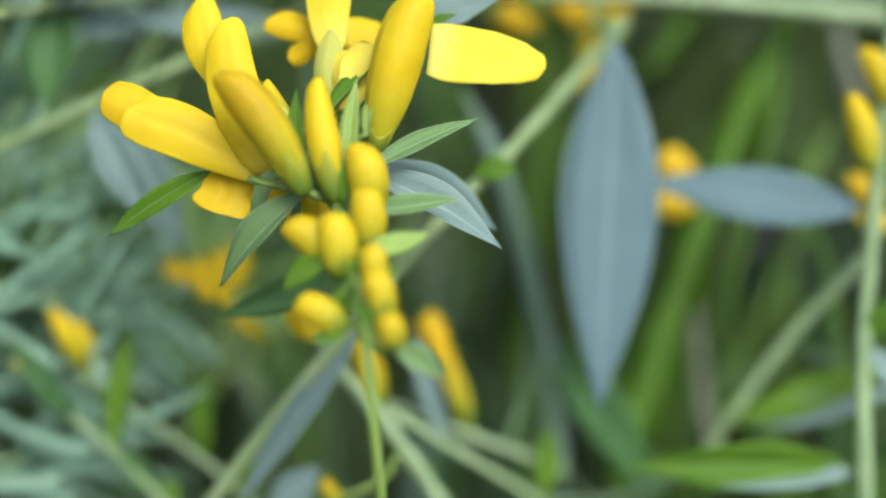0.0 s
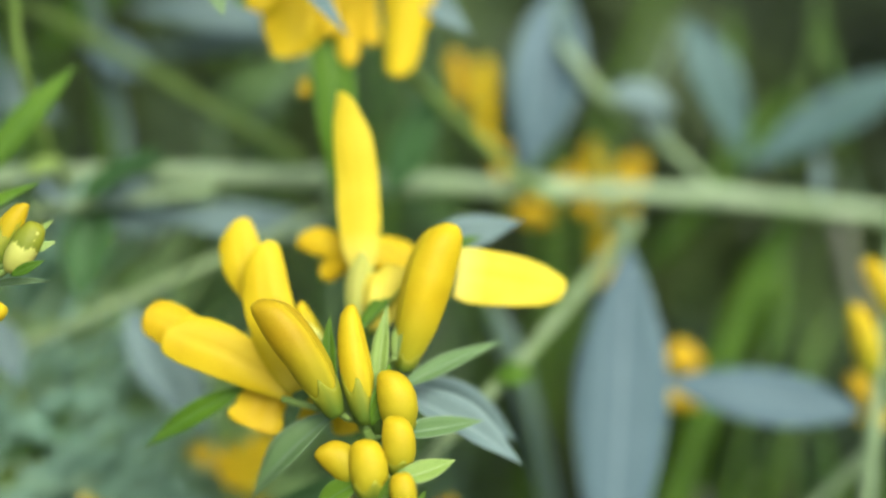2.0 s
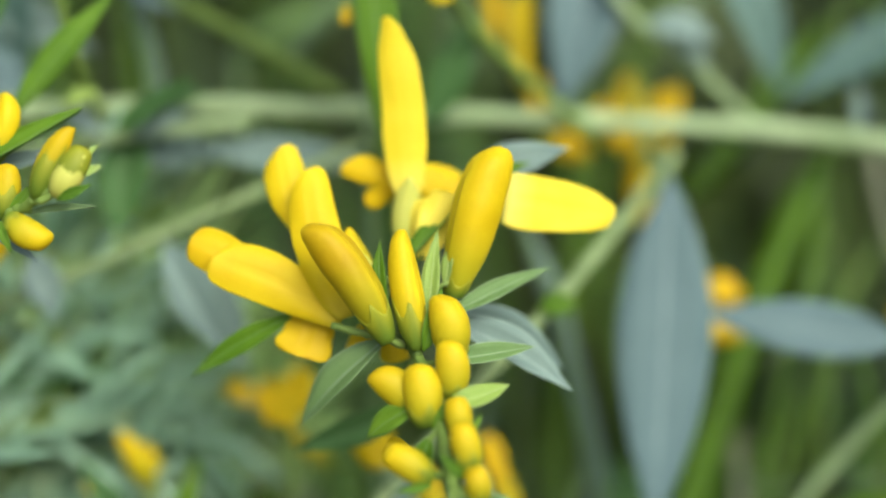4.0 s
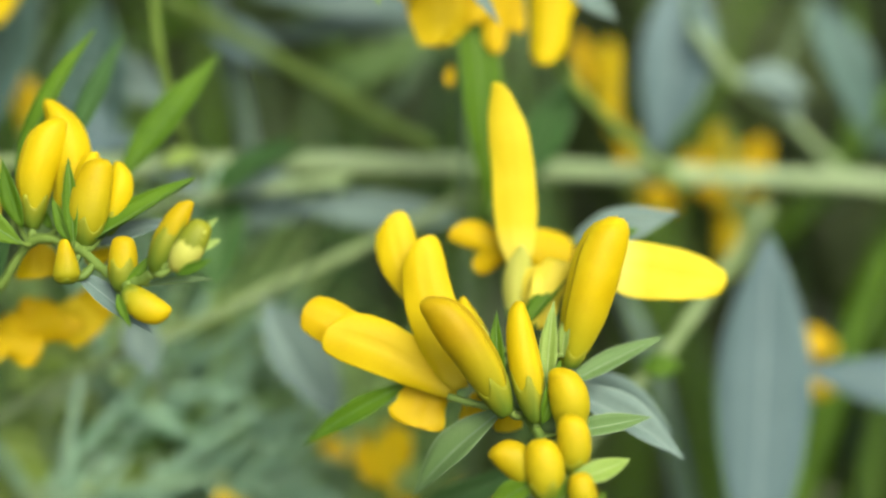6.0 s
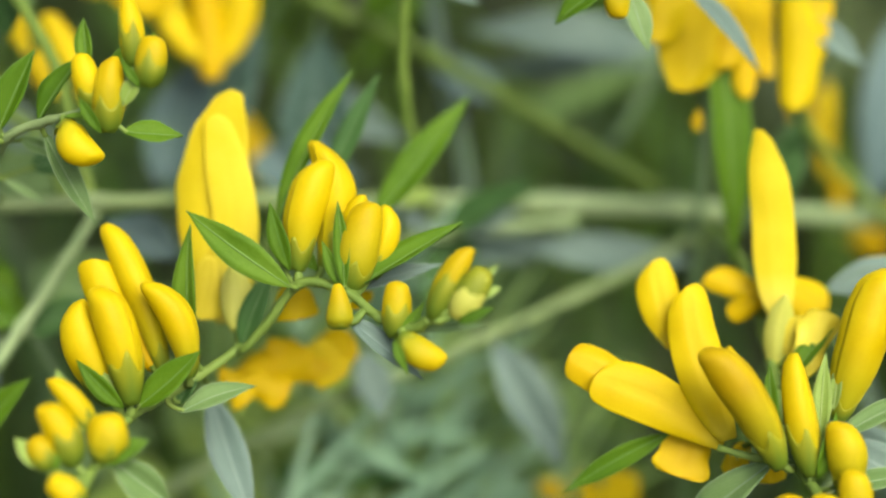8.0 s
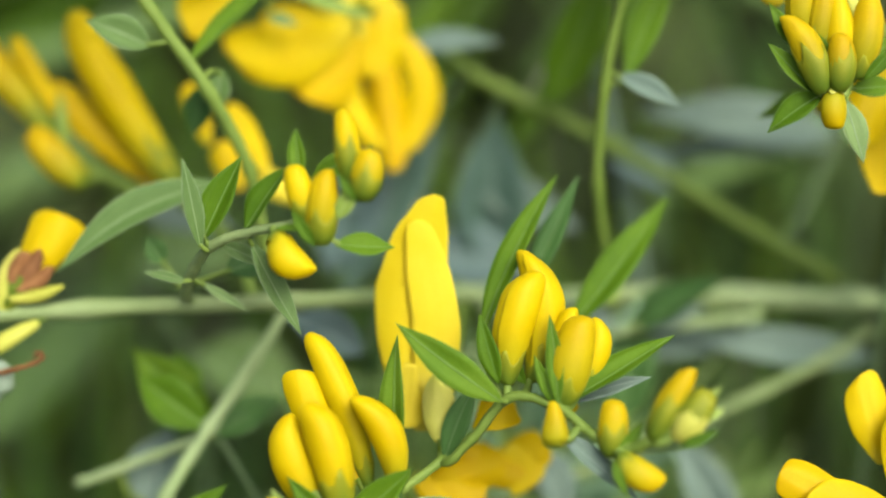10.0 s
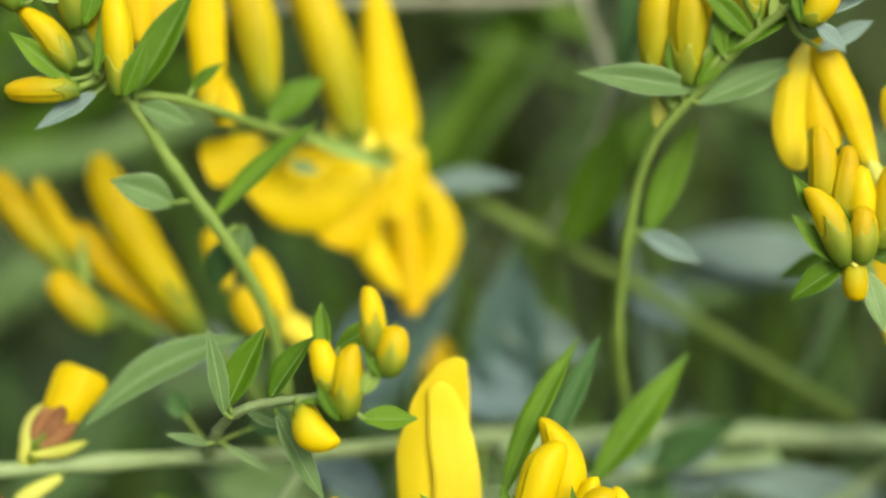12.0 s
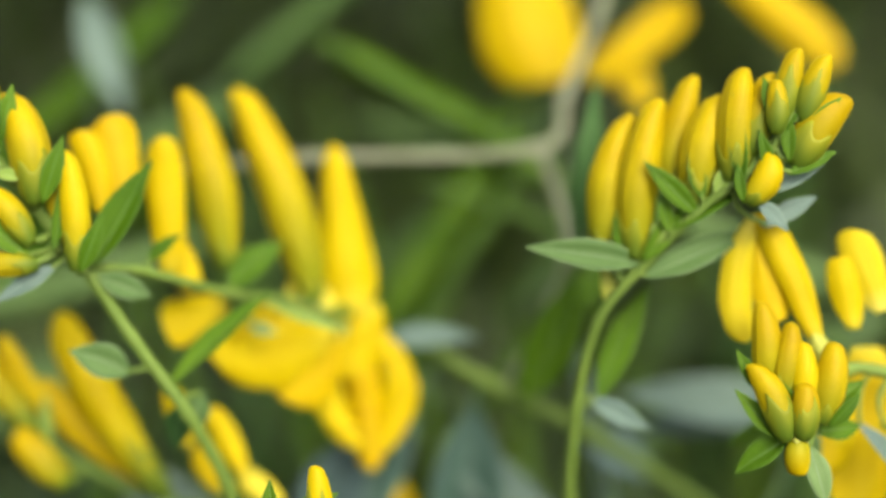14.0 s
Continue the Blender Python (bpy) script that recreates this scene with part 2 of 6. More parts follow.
green_needle = material("needle_leaf_green", [(0.25, 0.40, 0.12), (0.37, 0.55, 0.18), (0.48, 0.66, 0.26)], 0.1, 0.5, 0.4, 0.1, island=True, fine=4.0)
# meadow greens taken almost to black: the deep shade behind is in these colours
shaded_grass_mat = material("meadow_grass", [(0.009, 0.014, 0.003), (0.026, 0.043, 0.007), (0.10, 0.15, 0.03)], 20.0, 0.5, 0.3, 0.1, island=True)
shaded_herb_mat = material("meadow_herbs", [(0.009, 0.014, 0.004), (0.023, 0.037, 0.009), (0.055, 0.09, 0.022)], 20.0, 0.5, 0.25, 0.2, island=True)
soil_mat = material("soil_litter", [(0.014, 0.017, 0.006), (0.027, 0.033, 0.010), (0.055, 0.052, 0.022)], 12.0, 0.9, 0.0, 1.0, fine=240.0, weave=0.6)
PETAL = {"y": yellow, "o": orange, "p": pale, "c": calyx_pale, "w": withered, "k": pod_mat, "l": lemon}
BUD = {"n": bud_gold, "m": bud_bright, "e": bud_green}


# ---- building helpers ----
def part(name, bm, material, parent, label=""):
    me = bpy.data.meshes.new(name)
    for f in bm.faces:
        f.smooth = True
    bm.to_mesh(me)
    bm.free()
    me.materials.append(material)
    ob = new(name, me)
    ob.parent = parent
    if label:
        ob["label"] = label
    return ob


def thing(name, label, category):
    ob = new(name)
    ob.empty_display_size = 0.005
    ob.matrix_world = PLACE
    tagged(ob, label, category, group=GROUP.get(name, ""))
    return {"ob": ob, "axis": [], "base": None}


GROUP = {
    "grass_plant": "single grass blades in the meadow",
    "grass_tuft": "tufts of grass behind the sprigs",
    "feathery_plant": "feathery plants behind the flowers",
    "herb_plant": "herbs behind the flowers",
    "shade_leaf": "leaves in the shade of the sprigs",
    "flower_spike": "flower spikes in the meadow",
    "flowering_sprig": "flowering sprigs",
    "upper_sprig": "flowering sprigs",
    "budding_sprig": "flowering sprigs",
    "small_bud_sprig": "flowering sprigs",
    "tall_sprig": "flowering sprigs",
    "slender_sprig": "flowering sprigs",
    "bud_spike": "flowering sprigs",
    "dry_stalk": "dry stalks among the grass",
}
STEMS = []


def spline(points, n):
    """Smooth curve through the points (Catmull-Rom), n samples a span."""
    p = [Vector(q) for q in points]
    p = [p[0] * 2 - p[1], *p, p[-1] * 2 - p[-2]]
    out = []
    for i in range(1, len(p) - 2):
        a, b, c, d = p[i - 1 : i + 3]
        for k in range(n):
            t = k / n
            out.append(0.5 * (2 * b + (c - a) * t + (2 * a - 5 * b + 4 * c - d) * t * t + (3 * b - a - 3 * c + d) * t**3))
    return out + [p[-2]]


def tube(bm, pts, radii, seg=8):
    uvl = bm.loops.layers.uv.verify()
    rings = []
    side = None
    for i, c in enumerate(pts):
        ax = (pts[min(i + 1, len(pts) - 1)] - pts[max(i - 1, 0)]).normalized()
        if side is None:
            side = ax.orthogonal().normalized()
        side = (side - ax * side.dot(ax)).normalized()
        up = ax.cross(side)
        rings.append([bm.verts.new(c + (side * math.cos(a) + up * math.sin(a)) * radii[i] * (1 + 0.09 * math.cos(seg / 2 * a))) for a in [2 * math.pi * k / seg for k in range(seg)]])
    for i in range(len(rings) - 1):
        for k in range(seg):
            f = bm.faces.new((rings[i][k], rings[i][(k + 1) % seg], rings[i + 1][(k + 1) % seg], rings[i + 1][k]))
            for lo in f.loops:
                lo[uvl].uv = (k / seg, i / len(rings))
    bm.faces.new(rings[0][::-1])
    bm.faces.new(rings[-1])


def stem(s, r0, r1, mat, *points):
    pts = spline(points, 8)
    n = len(pts)
    s["axis"] += pts
    bm = bmesh.new()
    # slightly swollen nodes and an uneven line
    radii = []
    for i in range(n):
        r = r0 + (r1 - r0) * i / (n - 1)
        r *= 1 + 0.06 * math.sin(i * 1.7) + (0.22 if i % 8 == 0 and 0 < i < n - 1 else 0)
        radii.append(r)
    pts = [p + Vector((rnd.uniform(-1, 1), rnd.uniform(-1, 1), 0)) * r0 * 0.08 for p in pts]
    tube(bm, pts, radii, 12)
    # short hairs
    for i in range(1, n - 1):
        for k in range(3):
            ax = (pts[i + 1] - pts[i - 1]).normalized()
            d = Vector((rnd.uniform(-1, 1), rnd.uniform(-1, 1), rnd.uniform(-1, 1)))
            d = (d - ax * d.dot(ax)).normalized()
            q = pts[i].lerp(pts[i + 1], rnd.random())
            w = ax * 0.03
            a, b, c = (bm.verts.new(x) for x in (q + d * radii[i] * 0.9 - w, q + d * radii[i] * 0.9 + w, q + d * (radii[i] + rnd.uniform(0.12, 0.3)) + ax * 0.15))
            bm.faces.new((a, b, c))
    return part("stem", bm, mat, s["ob"])


def stalk(s, base, r, mat, owner, reach=10.0, along=None):
    """A short stalk from a leaf's or bud's base to the nearest stem."""
    if not s["axis"]:
        return
    base = Vector(base)
    near = min(s["axis"], key=lambda p: (p - base).length)
    d = (near - base).length
    if d < 0.25 or d > reach:
        return
    mid = base.lerp(near, 0.5) - (along * d * 0.12 if along else Vector())
    bm = bmesh.new()
    start = base + (along * 0.3 if along else Vector())
    pts = spline((start, mid, near), 4)
    tube(bm, pts, [r * (1 - 0.15 * math.sin(i)) for i in range(len(pts))], 7)
    part("stalk", bm, mat, owner)


STEPS = (0, 0.05, 0.15, 0.35, 0.6, 0.8, 0.92, 0.98, 1)
PROFILE = {
    "s": (0.42, 0.52, 0.68, 0.92, 1, 0.95, 0.70, 0.42, 0.06),
    "w": (0.3, 0.45, 0.62, 0.88, 1, 0.95, 0.74, 0.44, 0.08),
    "r": (0.86, 0.93, 0.99, 1, 0.90, 0.72, 0.48, 0.28, 0.06),
    "u": (0.42, 0.52, 0.66, 0.86, 0.97, 1, 0.86, 0.58, 0.1),
    "k": (0.35, 0.5, 0.7, 0.95, 1, 0.72, 0.40, 0.2, 0.05),
    "b": (0.36, 0.55, 0.78, 0.98, 0.98, 0.86, 0.64, 0.38, 0.08),
    "t": (0.4, 0.75, 1, 0.92, 0.7, 0.52, 0.38, 0.24, 0.06),
    "z": (0.22, 0.42, 0.76, 0.98, 0.96, 0.90, 0.60, 0.34, 0.1),
    "v": (0.38, 0.56, 0.80, 1, 0.97, 0.82, 0.61, 0.42, 0.1),
    "q": (0.34, 0.48, 0.66, 0.90, 1, 0.95, 0.78, 0.54, 0.1),
    "o": (0.35, 0.5, 0.7, 0.92, 1, 0.80, 0.54, 0.34, 0.1),
    "f": (0.30, 0.42, 0.60, 0.78, 0.90, 1.0, 0.96, 0.70, 0.2),
}
CAMBER = {"s": 0.08, "w": 0.22, "r": 0.08, "u": 0.30, "k": 0.16, "b": 0.34, "t": 0.3, "f": 0.10, "z": 0.08, "v": 0.3, "q": 0.3, "o": 0.12}


def smoothed(values):
    """A rounded course of half widths along a part, sampled finely."""
    fine = np.interp(np.linspace(0, 1, 201), STEPS, values)
    for _ in range(2):
        wide = np.concatenate([np.full(8, fine[0]), fine, np.full(8, fine[-1])])
        soft = np.convolve(wide, np.ones(17) / 17, "valid")
        keep = np.minimum(np.linspace(0, 1, 201), np.linspace(1, 0, 201)) * 12
        fine = fine + (soft - fine) * np.clip(keep, 0, 1)
    return fine


REACH = np.linspace(0, 1, 201)
COURSE = {k: smoothed(v) for k, v in PROFILE.items()}
# rounded ends: past the shoulder the outline runs on as an ellipse
for kind, shoulder in (("s", 0.86), ("w", 0.84), ("r", 0.90), ("u", 0.87), ("f", 0.93), ("z", 0.93), ("v", 0.91), ("q", 0.85), ("o", 0.94), ("b", 0.84)):
    past = np.clip((REACH - shoulder) / (1 - shoulder), 0, 1)
    start = np.interp(shoulder, REACH, COURSE[kind])
    COURSE[kind] = np.where(REACH > shoulder, start * np.sqrt(1 - past**2 * 0.9975), COURSE[kind])


def frame_of(base, tip):
    """Length, axis, facing and side of a part that runs from base to tip."""
    ax = tip - base
    length = ax.length
    ax.normalize()
    face = Vector((0, 0.25, -1))
    face = (face - ax * face.dot(ax)).normalized()
    return length, ax, face, ax.cross(face)


def skin(bm, outer, inner, closed=False):
    """Faces over two grids of points, an outer and an inner layer, joined along their rims."""
    uvl = bm.loops.layers.uv.verify()
    rows, cols = len(outer), len(outer[0])
    top = [[bm.verts.new(p) for p in r] for r in outer]
    low = [[bm.verts.new(p) for p in r] for r in inner]

    def quad(v, uv):
        f = bm.faces.new(v)
        for lo, q in zip(f.loops, uv):
            lo[uvl].uv = q

    wrap = cols if closed else cols - 1
    for i in range(rows - 1):
        for k in range(wrap):
            j = (k + 1) % cols
            uv = ((k / wrap, i / (rows - 1)), ((k + 1) / wrap, i / (rows - 1)), ((k + 1) / wrap, (i + 1) / (rows - 1)), (k / wrap, (i + 1) / (rows - 1)))
            quad((top[i][k], top[i][j], top[i + 1][j], top[i + 1][k]), uv)
            quad((low[i][j], low[i][k], low[i + 1][k], low[i + 1][j]), (uv[1], uv[0], uv[3], uv[2]))
        if not closed:
            quad((top[i + 1][0], low[i + 1][0], low[i][0], top[i][0]), [(0, i / (rows - 1))] * 4)
            quad((top[i][-1], low[i][-1], low[i + 1][-1], top[i + 1][-1]), [(1, i / (rows - 1))] * 4)
    for k in range(wrap):
        j = (k + 1) % cols
        quad((top[0][j], top[0][k], low[0][k], low[0][j]), [(k / wrap, 0)] * 4)
        quad((top[-1][k], top[-1][j], low[-1][j], low[-1][k]), [(k / wrap, 1)] * 4)


def sheet(bm, base, tip, width, profile, bend, camber, fold=0.0, curl=0.0, lean=0.0, groove=0.04, ruffle=0.05, slant=0.0, thick=0.15, rows=24, cols=15):
    """A petal: a thin blade, arched across, creased along its middle, its tip leaning and curling."""
    base, tip = Vector(base), Vector(tip)
    length, ax, face, side = frame_of(base, tip)
    course = COURSE[profile]
    seed = base * 0.31
    outer, inner = [], []
    for i in range(rows):
        g = i / (rows - 1)
        f = 0.25 * g + 0.75 * math.sin(math.pi / 2 * g)
        h = float(np.interp(f, REACH, course)) * width / 2
        mid = base + ax * (f * length) + side * (bend * length * 4 * f * (1 - f) + lean * width * f**4) - face * (curl * length * f**3)
        o, n = [], []
        for k in range(cols):
            c = 2 * k / (cols - 1) - 1
            c = math.sin(c * math.pi / 2) * 0.45 + c * 0.55
            rim = 1 + ruffle * noise.noise(seed + Vector((f * 4, c * 0.8, 0)))
            dip = camber * width * c * c * (h * 2 / width) + fold * abs(c) * h + groove * width * math.exp(-((c / 0.1) ** 2)) * math.sin(math.pi * f)
            dip += ruffle * width * abs(c) ** 2 * noise.noise(seed + Vector((f * 3.1, c * 1.4, 7)))
            p = mid + side * (c * h * rim) - face * dip + ax * (slant * c * h * f**3)
            t = thick * (1 - 0.6 * abs(c) ** 4)
            o.append(p + face * t * 0.5)
            n.append(p - face * t * 0.5)
        outer.append(o)
        inner.append(n)
    skin(bm, outer, inner)
    return ax


def hull(base, tip, width, thick, profile, bend, f, a, grow, crease=0.0, skew=0.0, edge=0.0, slant=0.0):
    """A point on the rounded body of a bud, at the share f of its length and the angle a round it."""
    length, ax, face, side = frame_of(base, tip)
    r = float(np.interp(min(max(f, 0), 1), REACH, COURSE[profile])) * grow
    c = base + ax * (f * length) + side * (bend * length * 4 * f * (1 - f)) + face * (0.04 * length * math.sin(math.pi * min(max(f, 0), 1)))
    cr = 1 - crease * max(0.0, math.sin(a)) ** 12 * math.sin(math.pi * min(max(f, 0), 1))
    c += ax * (slant * math.cos(a) * r * width / 2 * max(f, 0) ** 3)
    return c + side * (math.cos(a) * r * width / 2 + skew * width * (f * f - f)) + face * (math.sin(a) * abs(math.sin(a)) ** edge * r * thick / 2 * cr)


def body(bm, base, tip, width, thick, profile, bend, seg=18, rows=20, grow=1.0, crease=0.16, skew=0.0, edge=0.0, slant=0.0):
    """A closed petal or bud: rounded, creased along its middle, bent sideways."""
    uvl = bm.loops.layers.uv.verify()
    base, tip = Vector(base), Vector(tip)
    rings = []
    for i in range(rows):
        g = i / (rows - 1)
        f = 0.45 * g + 0.55 * (0.5 - 0.5 * math.cos(math.pi * g))
        rings.append([bm.verts.new(hull(base, tip, width, thick, profile, bend, f, 2 * math.pi * k / seg, grow, crease, skew, edge, slant)) for k in range(seg)])
    for i in range(rows - 1):
        for k in range(seg):
            f = bm.faces.new((rings[i][k], rings[i][(k + 1) % seg], rings[i + 1][(k + 1) % seg], rings[i + 1][k]))
            for lo, (kk, ii) in zip(f.loops, ((k, i), (k + 1, i), (k + 1, i + 1), (k, i + 1))):
                lo[uvl].uv = (kk / seg, ii / (rows - 1))
    bm.faces.new(rings[0][::-1])
    bm.faces.new(rings[-1])
    return (tip - base).normalized()


def petal(s, base, tip, width, thick, profile, tint, bend, camber=None, **shape):
    """An open petal is a thin arched blade; a keel, a pod or a closed calyx has a body."""
    bm = bmesh.new()
    solid = camber is None and (tint in "kc" or profile == "b")
    if solid:
        ax = body(bm, base, tip, width * 0.95, thick * 0.9, profile, bend, crease=0.25, edge=0.2)
    else:
        shape.setdefault("lean", 0.25 * noise.noise(Vector(base) * 0.7))
        shape.setdefault("slant", 0.8 * noise.noise(Vector(base) * 0.9 + Vector((3, 0, 0))) if profile in "wuq" else 0.0)
        shape.setdefault("fold", 0.12 if profile in "sk" else 0.0)
        ax = sheet(bm, base, tip, width * 0.97, profile, bend, CAMBER[profile] if camber is None else camber, **shape)
    for v in bm.verts:
        v.co += noise.noise_vector(v.co * 0.4) * min(width, 2.4) * 0.05
    if tint == "w":
        for v in bm.verts:
            v.co += noise.noise_vector(v.co * 1.1) * width * 0.1
    name = {"c": "calyx", "w": "withered_petal", "k": "pod"}.get(tint, {"s": "standard_petal", "z": "standard_petal", "o": "standard_petal", "b": "keel_petal"}.get(profile, "wing_petal"))
    ob = part(name, bm, PETAL[tint], s["ob"])
    if profile not in "szo" or tint == "c":
        stalk(s, base, 0.2, bud_green, ob, 2.6, ax)
    return ob


def shell(bm, base, tip, width, thick, profile, bend, a0, a1, far, grow, depth, cols, rows, skew=0.0, flare=0.0, closed=False, edge=0.0, slant=0.0):
    """A sheath that lies on a bud between two angles and reaches as far up as far(angle) says."""
    base, tip = Vector(base), Vector(tip)
    outer, inner = [], []
    for i in range(rows):
        g = i / (rows - 1)
        o, n = [], []
        for k in range(cols):
            share = k / cols if closed else k / (cols - 1)
            a = a0 + (a1 - a0) * share
            f = far(a, share) * g
            rim = 1 if closed else min(1.0, 6 * min(share, 1 - share) + 0.25)
            o.append(hull(base, tip, width, thick, profile, bend, f, a, grow * (1 + depth * rim * (1 - g**8) + flare * g * g), 0.0, skew, edge, slant))
            n.append(hull(base, tip, width, thick, profile, bend, f, a, grow * (1 - 0.02 + flare * g * g), 0.0, skew, edge, slant))
        outer.append(o)
        inner.append(n)
    skin(bm, outer, inner, closed)


def bud(s, base, tip, width, cup, bend, tint, shape="v"):
    """A closed flower: rounded core, outer petal folded over it with a free edge, toothed calyx."""
    bm = bmesh.new()
    base, tip = Vector(base), Vector(tip)
    profile = "t" if tint == "t" else shape if (tip - base).length > 2.0 * width else "b"
    shape_is_long = (tip - base).length > 2.0 * width
    width *= 0.95
    deep = width * 0.86
    # the tip is cut aslant, highest on the hollow side; the sides are pressed flat
    slant = (0.5 if bend < 0 else -0.5 if bend > 0 else 0.7 * noise.noise(base * 1.3)) * (1 if shape_is_long else 0.4)
    keel = 0.3 if shape_is_long else 0.1
    ax = body(bm, base, tip, width * 0.985, deep * 0.985, profile, bend, crease=0.04, skew=0.15, edge=keel, slant=slant)
    for v in bm.verts:
        v.co += noise.noise_vector(v.co * 0.5) * width * 0.03
    colour = BUD.get(tint, bud_yellow)
    ob = part("bud", bm, colour, s["ob"])
    if cup < 0.5 and width > 1.7 and shape_is_long:
        bm = bmesh.new()
        turn = 1 if (base[0] * 7.3 + base[1] * 3.1) % 2 > 1 else -1
        seam = math.pi / 2 + turn * (0.75 + 0.5 * abs(noise.noise(base)))
        first, last = (seam - 4.1, seam) if turn > 0 else (seam, seam + 4.1)
        shell(bm, base, tip, width, deep, profile, bend, first, last, lambda a, share: 0.995, 0.988, 0.018, 26, 20, 0.15, edge=keel, slant=slant)
        for v in bm.verts:
            v.co += noise.noise_vector(v.co * 0.5) * width * 0.03
        part("outer_petal", bm, colour, ob)
    bm = bmesh.new()
    spin = 5 * noise.noise(base * 0.9)

    def teeth(a, share):
        t = abs(((a + spin) * 5 / (2 * math.pi)) % 1 * 2 - 1)
        return cup * (0.64 + 0.50 * t**2.0 + 0.14 * math.cos(a - 1.2 * spin))

    shell(bm, base - ax * width * 0.08, tip, width, deep, profile, bend, 0, 2 * math.pi, teeth, 1.008, 0.012, 30, 8, 0.15, 0.0 if cup < 0.7 else -0.05, True, keel, slant)
    part("calyx", bm, calyx_pale if tint in "ye" else bud_green, ob, "green calyx with pointed teeth")
    stalk(s, base, 0.26, sprig_mat, ob, 8.0, ax)
    # a narrow bract beside the calyx
    pick = noise.noise(base * 1.7)
    if width > 1.5 and pick > -0.15 and base[2] < -8:
        way = 1 if noise.noise(base * 2.9) > 0 else -1
        across = ax.cross(Vector((0, 0.25, -1))).normalized() * way
        reach = min((tip - base).length * 0.62, 4.2) * (0.8 + 0.5 * abs(pick))
        foot = base - ax * 0.25 + across * width * 0.15 + Vector((0, 0, -0.2 * width))
        bm = bmesh.new()
        leaf_mesh(bm, foot, foot + ax * reach + across * (width * 0.55 + reach * 0.18), 0.34 * reach, 20 * way, fold=0.5, rows=10, thick=0.12)
        part("bract", bm, LEAF["g"], ob, "small green bract")
    return ob


def leaf_mesh(bm, base, tip, width, roll, fold=0.16, droop=0.05, rows=16, thick=0.16, sway=0.0, hairs=False):
    uvl = bm.loops.layers.uv.verify()
    base, tip = Vector(base), Vector(tip)
    ax = tip - base
    length = ax.length
    ax.normalize()
    face = Vector((0, 0.35, -1))
    face = (face - ax * face.dot(ax)).normalized()
    face.rotate(Matrix.Rotation(radians(roll), 3, ax))
    side = ax.cross(face)
    cols = (-1, -0.55, -0.12, 0, 0.12, 0.55, 1)
    top, low = [], []
    seed = Vector(base) * 0.37
    for i in range(rows + 1):
        f = i / rows
        prof = math.sin(math.pi * (0.02 + 0.98 * f**0.88)) ** 1.08 if f < 1 else 0.01
        w = max(prof, 0.05 if f < 0.5 else 0.015) * width / 2
        a, b = [], []
        for c in cols:
            edge = 1 + 0.05 * noise.noise(seed + Vector((f * 5, c, 0)))
            wave = noise.noise(seed + Vector((f * 3, c * 1.3, 4))) * width * 0.07
            p = base + ax * (f * length) + side * (c * w * edge + sway * length * math.sin(math.pi * f))
            p += face * (droop * length * math.sin(math.pi * f) + fold * abs(c) ** 1.3 * w + wave * abs(c))
            t = thick * (1 - 0.75 * abs(c)) * (1 if 0 < f < 1 else 0.3)
            if c == 0:
                t *= 1.5
            a.append(bm.verts.new(p + face * t * 0.2))
            b.append(bm.verts.new(p - face * t))
        top.append(a)
        low.append(b)
    def quad(v, uv):
        f = bm.faces.new(v)
        for lo, q in zip(f.loops, uv):
            lo[uvl].uv = q
    m = len(cols) - 1
    for i in range(rows):
        v0, v1 = i / rows, (i + 1) / rows
        for k in range(m):
            a, b = (cols[k] + 1) / 2, (cols[k + 1] + 1) / 2
            quad((top[i][k], top[i][k + 1], top[i + 1][k + 1], top[i + 1][k]), ((a, v0), (b, v0), (b, v1), (a, v1)))
            quad((low[i][k + 1], low[i][k], low[i + 1][k], low[i + 1][k + 1]), ((b, v0), (a, v0), (a, v1), (b, v1)))
        for k in (0, m):
            q = (top[i][k], top[i + 1][k], low[i + 1][k], low[i][k])
            quad(q if k == 0 else q[::-1], [(k / m, v0)] * 4)
    bm.faces.new([*top[rows], *low[rows][::-1]])
    bm.faces.new([*top[0][::-1], *low[0]])
    if hairs:
        fuzz = random.Random(int(length * 1000))
        for i in range(1, rows):
            for k, way in ((0, -1), (m, 1)):
                for _ in range(6):
                    q = top[i][k].co.lerp(top[i - 1][k].co, fuzz.random())
                    end = q + side * way * fuzz.uniform(0.04, 0.12) + ax * fuzz.uniform(0.05, 0.2) + face * fuzz.uniform(-0.08, 0.08)
                    bm.faces.new([bm.verts.new(p) for p in (q - ax * 0.012, q + ax * 0.012, end)])
    return ax, [row[3].co.copy() for row in top]


def height(p):
    """Height over the ground, in millimetres, of a point of the build."""
    return (PLACE @ Vector(p)).z * 1000


def rooted(s, base, r, mat):
    """A plain lower stem from the base of a plant down into the earth."""
    base = Vector(base)
    down = Vector((0, -math.cos(TILT), -math.sin(TILT)))
    drop = height(base) + 5
    lean = Vector((rnd.uniform(-1, 1) * 12, 0, rnd.uniform(4, 16)))
    pts = spline((base, base + down * drop * 0.3 + lean * 0.4, base + down * drop * 0.7 + lean * 0.9, base + down * drop + lean), 8)
    bm = bmesh.new()
    tube(bm, pts, [r * (1 + 0.05 * math.sin(i * 1.3) + 0.2 * i / len(pts)) for i in range(len(pts))], 8)
    part("lower_stem", bm, mat, s["ob"])
    return pts


